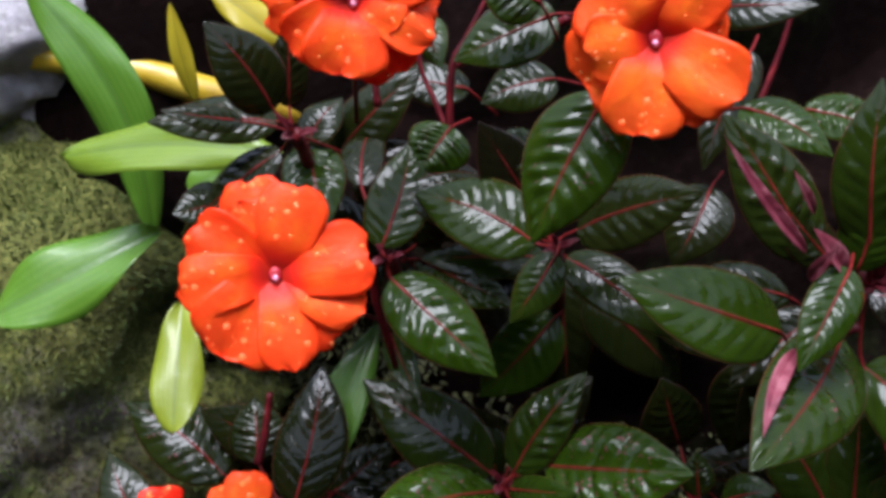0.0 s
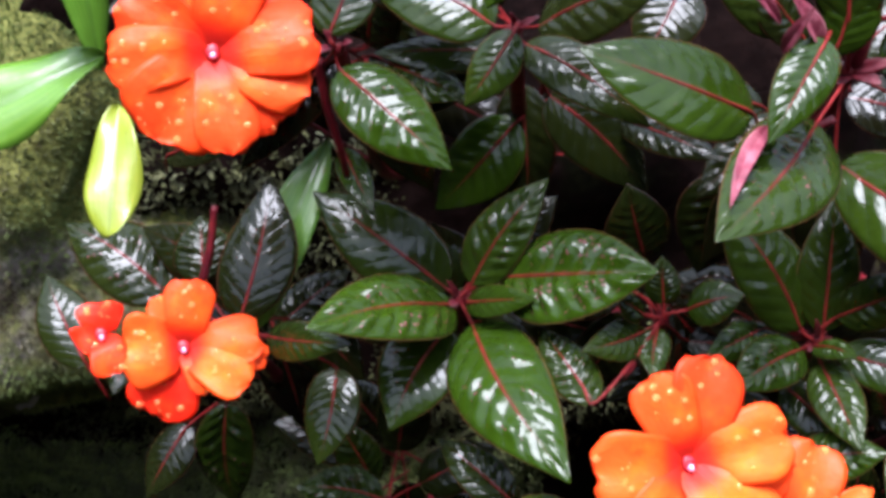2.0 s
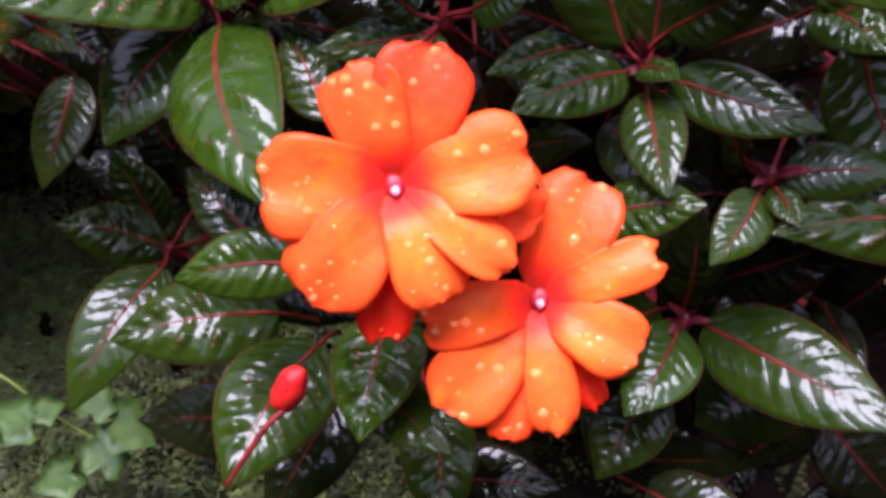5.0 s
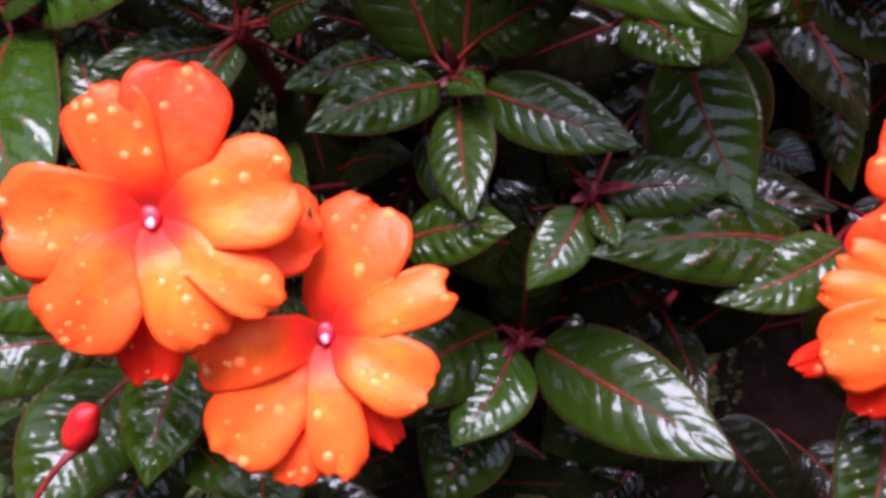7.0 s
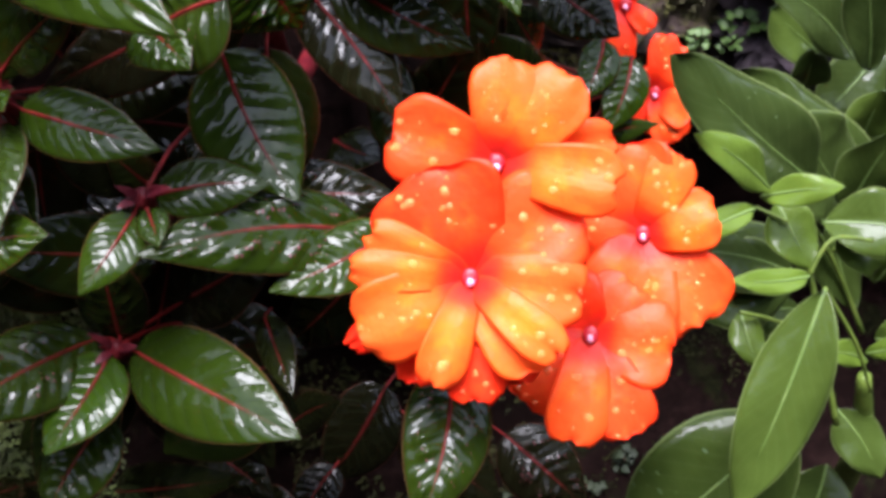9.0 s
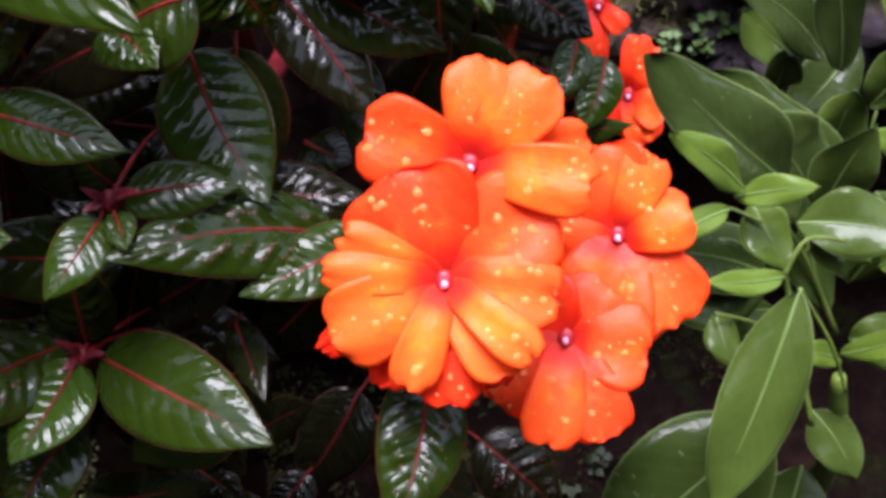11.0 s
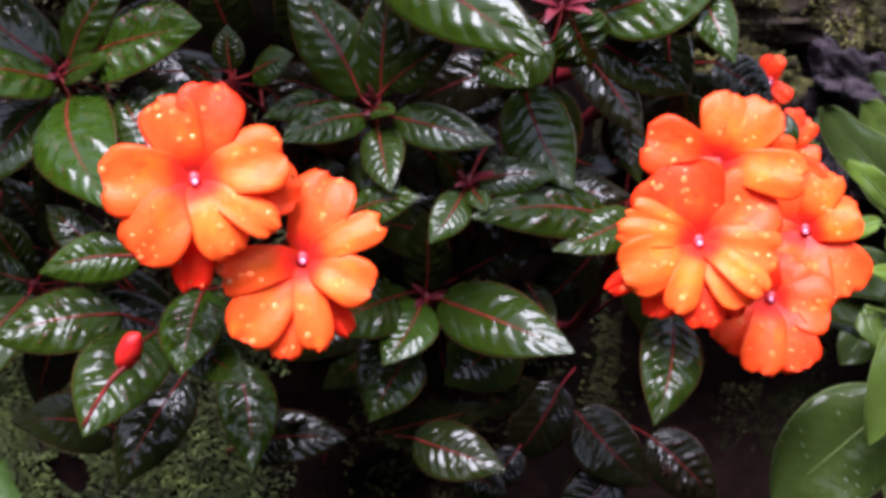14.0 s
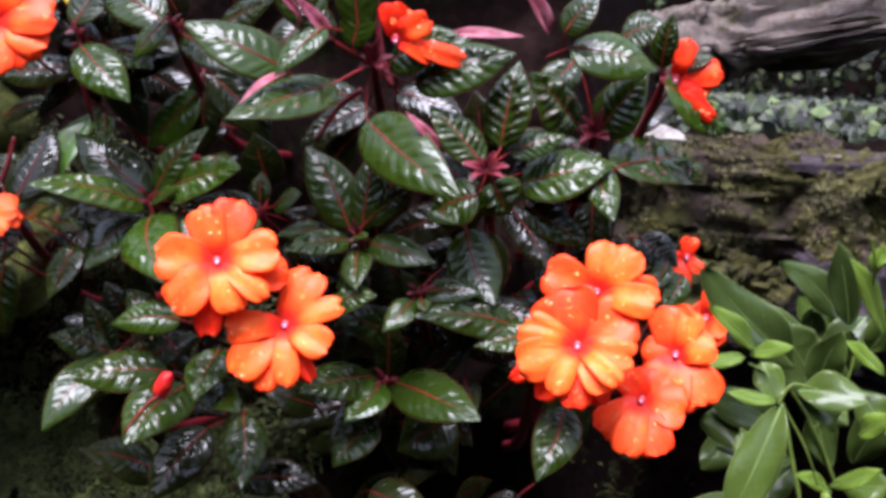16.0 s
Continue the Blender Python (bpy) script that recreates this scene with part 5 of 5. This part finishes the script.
citrus_leaf(citrus, (0.4578, 0.5380, 0.6655), (0.5019, 0.5220, 0.6675), 0.0285, 0.25, fold=0.5)
citrus_leaf(citrus, (0.4735, 0.5580, 0.6532), (0.4944, 0.5420, 0.6440), 0.0178, 0.60)
citrus_leaf(citrus, (0.4533, 0.5480, 0.6344), (0.3944, 0.5320, 0.6405), 0.0401, 0.08)
citrus_leaf(citrus, (0.5064, 0.5780, 0.6599), (0.5252, 0.5620, 0.6335), 0.0264, 0.30)
citrus_leaf(citrus, (0.5152, 0.6080, 0.5953), (0.5333, 0.5920, 0.6544), 0.0291, 0.20)
citrus_leaf(citrus, (0.4786, 0.5880, 0.6414), (0.4921, 0.5720, 0.6012), 0.0258, 0.15)
citrus_leaf(citrus, (0.4982, 0.5580, 0.5943), (0.5280, 0.5420, 0.6038), 0.0260, 0.40)
citrus_leaf(citrus, (0.4865, 0.5380, 0.5996), (0.5143, 0.5220, 0.6216), 0.0123, 0.80)
citrus_leaf(citrus, (0.4868, 0.5380, 0.5964), (0.4603, 0.5220, 0.6115), 0.0119, 0.80)
citrus_leaf(citrus, (0.5055, 0.5580, 0.6326), (0.5225, 0.5420, 0.6518), 0.0172, 0.80)
citrus_leaf(citrus, (0.4273, 0.6080, 0.6079), (0.4032, 0.5920, 0.5839), 0.0260, 0.10)
citrus_leaf(citrus, (0.4835, 0.6680, 0.6739), (0.4826, 0.6520, 0.7001), 0.0232, 0.15)
citrus_leaf(citrus, (0.5268, 0.6480, 0.6737), (0.5394, 0.6320, 0.7137), 0.0258, 0.20)
citrus_leaf(citrus, (0.4745, 0.6280, 0.5791), (0.4496, 0.6120, 0.5547), 0.0263, 0.10)
citrus_leaf(citrus, (0.5307, 0.6880, 0.6922), (0.4947, 0.6720, 0.6554), 0.0322, 0.05)
lily_leaf(lily, (-0.1725, 0.6000, 0.8390), (-0.2281, 0.6000, 0.9798), 0.0323, 0.50, bend=0.1)
lily_leaf(lily, (-0.0794, 0.5300, 0.9037), (-0.2044, 0.5600, 0.8975), 0.0312, 0.75)
lily_leaf(lily, (-0.1580, 0.5700, 0.8530), (-0.2451, 0.5400, 0.8159), 0.0427, 0.52)
lily_leaf(lily, (-0.1142, 0.4650, 0.8528), (-0.1104, 0.4250, 0.8098), 0.0222, 1.00)
lily_leaf(lily, (-0.0341, 0.5000, 0.8307), (-0.0682, 0.4520, 0.7571), 0.0225, 0.32)
lily_leaf(lily, (-0.1142, 0.5800, 0.8842), (-0.1453, 0.5800, 0.8750), 0.0244, 0.55)
lily_leaf(lily, (-0.1518, 0.6000, 0.9686), (-0.1430, 0.6000, 0.9166), 0.0109, 1.30)
lily_leaf(lily, (-0.1185, 0.5600, 0.9785), (-0.0842, 0.5600, 0.9525), 0.0194, 1.30)

twig(citrus, "citrus_twig", [(0.4633, 0.5000, 0.5899), (0.4531, 0.5040, 0.6274), (0.4453, 0.5080, 0.6576), (0.4354, 0.5120, 0.6762), (0.4267, 0.5160, 0.6920), (0.4240, 0.5200, 0.6989)], 0.0014)
twig(citrus, "citrus_twig", [(0.4385, 0.4900, 0.6680), (0.4464, 0.4940, 0.6812), (0.4632, 0.4980, 0.6781)], 0.0010)
twig(citrus, "citrus_twig", [(0.4376, 0.4700, 0.6739), (0.4429, 0.4740, 0.6657), (0.4567, 0.4780, 0.6432), (0.4668, 0.4820, 0.6193)], 0.0010)
twig(citrus, "citrus_twig", [(0.4308, 0.5000, 0.6856), (0.4189, 0.5040, 0.6903)], 0.0009)
twig(citrus, "citrus_twig", [(0.4170, 0.5000, 0.6458), (0.4354, 0.5040, 0.6383), (0.4547, 0.5080, 0.6250)], 0.0009)
twig(citrus, "citrus_twig", [(0.4969, 0.5700, 0.5896), (0.4778, 0.5740, 0.6287), (0.4599, 0.5780, 0.6552), (0.4467, 0.5820, 0.6739)], 0.0013)
twig(citrus, "citrus_twig", [(0.4789, 0.5800, 0.6269), (0.4965, 0.5840, 0.6530), (0.5045, 0.5880, 0.6947)], 0.0010)
twig(crest, "red_stem", [(0.1780, 0.4700, 0.8573), (0.1706, 0.4740, 0.8757), (0.1654, 0.4780, 0.9085), (0.1723, 0.4820, 0.9311)], .0022)
twig(crest, "red_stem", [(0.1280, 0.4900, 0.9227), (0.1336, 0.4940, 0.9362), (0.1411, 0.4980, 0.9568), (0.1481, 0.5020, 0.9839)], .0016)
twig(crest, "red_stem", [(0.1660, 0.4400, 0.8545), (0.1512, 0.4440, 0.8432), (0.1365, 0.4480, 0.8210)], .002)
twig(brow, "red_stem", [(0.0534, 0.5000, 0.9693), (0.0368, 0.5040, 0.9595), (0.0172, 0.5080, 0.9531), (0.0020, 0.5120, 0.9466)], .0022)
twig(brow, "red_stem", [(0.0008, 0.4900, 0.9233), (-0.0042, 0.4940, 0.9348), (-0.0103, 0.4980, 0.9488), (-0.0126, 0.5020, 0.9699)], .0013)
twig(brow, "red_stem", [(-0.0272, 0.4800, 0.9351), (-0.0285, 0.4840, 0.9534)], .0018)
twig(brow, "red_stem", [(0.0028, 0.4800, 0.9229), (0.0042, 0.4840, 0.9507), (0.0112, 0.4880, 0.9641), (0.0206, 0.4920, 0.9820)], .0018)
twig(flank, "red_stem", [(-0.0292, 0.4550, 0.8735), (-0.0275, 0.4590, 0.8545), (-0.0234, 0.4630, 0.8348), (-0.0218, 0.4670, 0.8225)], .0022)
twig(elbow, "red_stem", [(-0.0848, 0.4600, 0.7774), (-0.0814, 0.4640, 0.7914), (-0.0791, 0.4680, 0.8086)], .0022)
twig(star, "pedicel", [(0.0700, 0.3690, 0.6720), (0.0641, 0.3620, 0.6679), (0.0538, 0.3530, 0.6515)], .0012)

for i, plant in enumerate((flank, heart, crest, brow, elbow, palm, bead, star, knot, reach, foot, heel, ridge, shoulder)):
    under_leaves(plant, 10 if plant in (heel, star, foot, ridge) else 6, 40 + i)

for i, plant in enumerate((ridge, shoulder, crest, heart, star, knot, foot, fringe, palm, flank, brow)):
    young_leaves(plant, 6 if i < 3 else 3, 90 + i, 0.018 if i < 3 else 0.011)

# citrus trunk
hang(new("trunk", tube_mesh("trunk", [(0.56, 0.76, 0.0), (0.55, 0.72, 0.3), (0.50, 0.56, 0.52), (0.48, 0.52, 0.60)], [0.012, 0.010, 0.006, 0.003], twig_green, 10)), citrus, Matrix.Identity(4))

# yellowed stalk with a withered end
stalk = new("yellow_stalk", tube_mesh("yellow_stalk", [(-0.2609, 0.655, 0.9341), (-0.1973, 0.657, 0.9253), (-0.1417, 0.665, 0.9066), (-0.08, 0.70, 0.885)], [0.0072, 0.0092, 0.0095, 0.008], yellow_leaf, 12))
tagged(stalk, "thick yellowed leaf stalk with a withered brown end", "leaf stalk")
tip = new("withered_end", blob_mesh("withered_end", 0.0075, brown_tip, (1.3, 1, 1), 0.3, 3, 3, 1.0))
hang(tip, stalk, Matrix.Translation((-0.262, 0.655, 0.9342)))

# scarlet bud hanging under the pair of flowers
bud = new("flower_bud", blob_mesh("flower_bud", 0.0064, bud_red, (0.78, 0.78, 1.5), 0.10, 2.0, 3, 2.0))
hang(bud, star, Matrix.Translation((0.0700, 0.371, 0.6770)) @ Matrix.Rotation(radians(26), 4, 'Y'))

# ivy runner at the foot of the bank
ivy = new("ivy_runner", tube_mesh("ivy_runner", [(-0.2138, 0.6150, 0.4850), (-0.1892, 0.6150, 0.4701), (-0.1654, 0.6150, 0.4482), (-0.1331, 0.6150, 0.4290)], [0.0014, 0.0013, 0.0012, 0.001], twig_green, 7))
tagged(ivy, "ivy runner with light green lobed leaves", "ivy")
for where, size, facing, spin in (((-0.1806, 0.6030, 0.4517), 0.0197, (0.1, -0.8, 0.6), 200), ((-0.1649, 0.6030, 0.4620), 0.0115, (0.1, -0.8, 0.6), 60), ((-0.1168, 0.6030, 0.4581), 0.0221, (-0.1, -0.8, 0.6), 20), ((-0.1313, 0.6030, 0.4696), 0.0148, (0.2, -0.7, 0.6), 110), ((-0.1318, 0.6030, 0.4300), 0.0197, (0, -0.7, 0.7), 300), ((-0.1608, 0.6030, 0.4109), 0.0180, (0.1, -0.8, 0.6), 250)):
    hang(lobed_leaf("leaf", where, size, facing, spin, ivy_leaf), ivy, Matrix.Identity(4))

# small weeds rooted in the bank
def weed(place, size, seed, foliage, label):
    """A sprig of small rounded leaflets on a thin stalk that runs back into the bank."""
    rr = random.Random(seed)
    p = Vector(place)
    ob = new("weed", tube_mesh("weed", [p + Vector((0, 0.035, -0.012)), p + Vector((0, 0.012, -0.006)), p], [0.0010, 0.0009, 0.0006], stem_red, 6))
    tagged(ob, label, "weed", "weeds on the bank")
    for k in range(9):
        a = 6.28 * k / 9 + rr.uniform(-0.3, 0.3)
        c = p + Vector((math.cos(a), rr.uniform(-0.3, 0.6), math.sin(a) * 0.7)) * size * rr.uniform(0.5, 1.3)
        hang(lobed_leaf("leaf", c, size * rr.uniform(0.30, 0.55), (rr.uniform(-0.3, 0.3), -0.8, 0.7), rr.uniform(0, 360), foliage), ob, Matrix.Identity(4))


for k, (place, size) in enumerate((((0.5367, 0.985, 0.611), 0.013), ((0.527, 0.985, 0.594), 0.009), ((0.579, 0.985, 0.5975), 0.011), ((0.4945, 0.965, 0.605), 0.009))):
    weed(place, size, 200 + k, ivy_leaf, "small weed with pale green leaflets on the stone ledge")
for k, (place, size) in enumerate((((0.4313, 0.978, 0.148), 0.014), ((0.4707, 1.005, 0.160), 0.013), ((0.334, 0.872, 0.222), 0.010))):
    weed(place, size, 210 + k, fig_leaf, "small weed with grey-green leaflets on the dark bank")

# bleached leaf lying on the ledge
dead = new("fallen_leaf", None)
dead.matrix_basis = Matrix.Translation((0.365, 0.86, 0.80))
tagged(dead, "bleached dead leaf lying on the ledge", "leaf")
dead["heart"] = (0.365, 0.86, 0.80)
blade("blade", dead, (0.344, 0.87, 0.815), (0.384, 0.845, 0.818), 0.018, (0.5, 0.45, 0.4), [dead_leaf, dead_leaf], 0.5, 0.7, 0.15, 0.5, 0.2, 0.0, 1, 0, 0.0, 0, 0.0, None, None, nu=8, nv=14, wave=0.15)
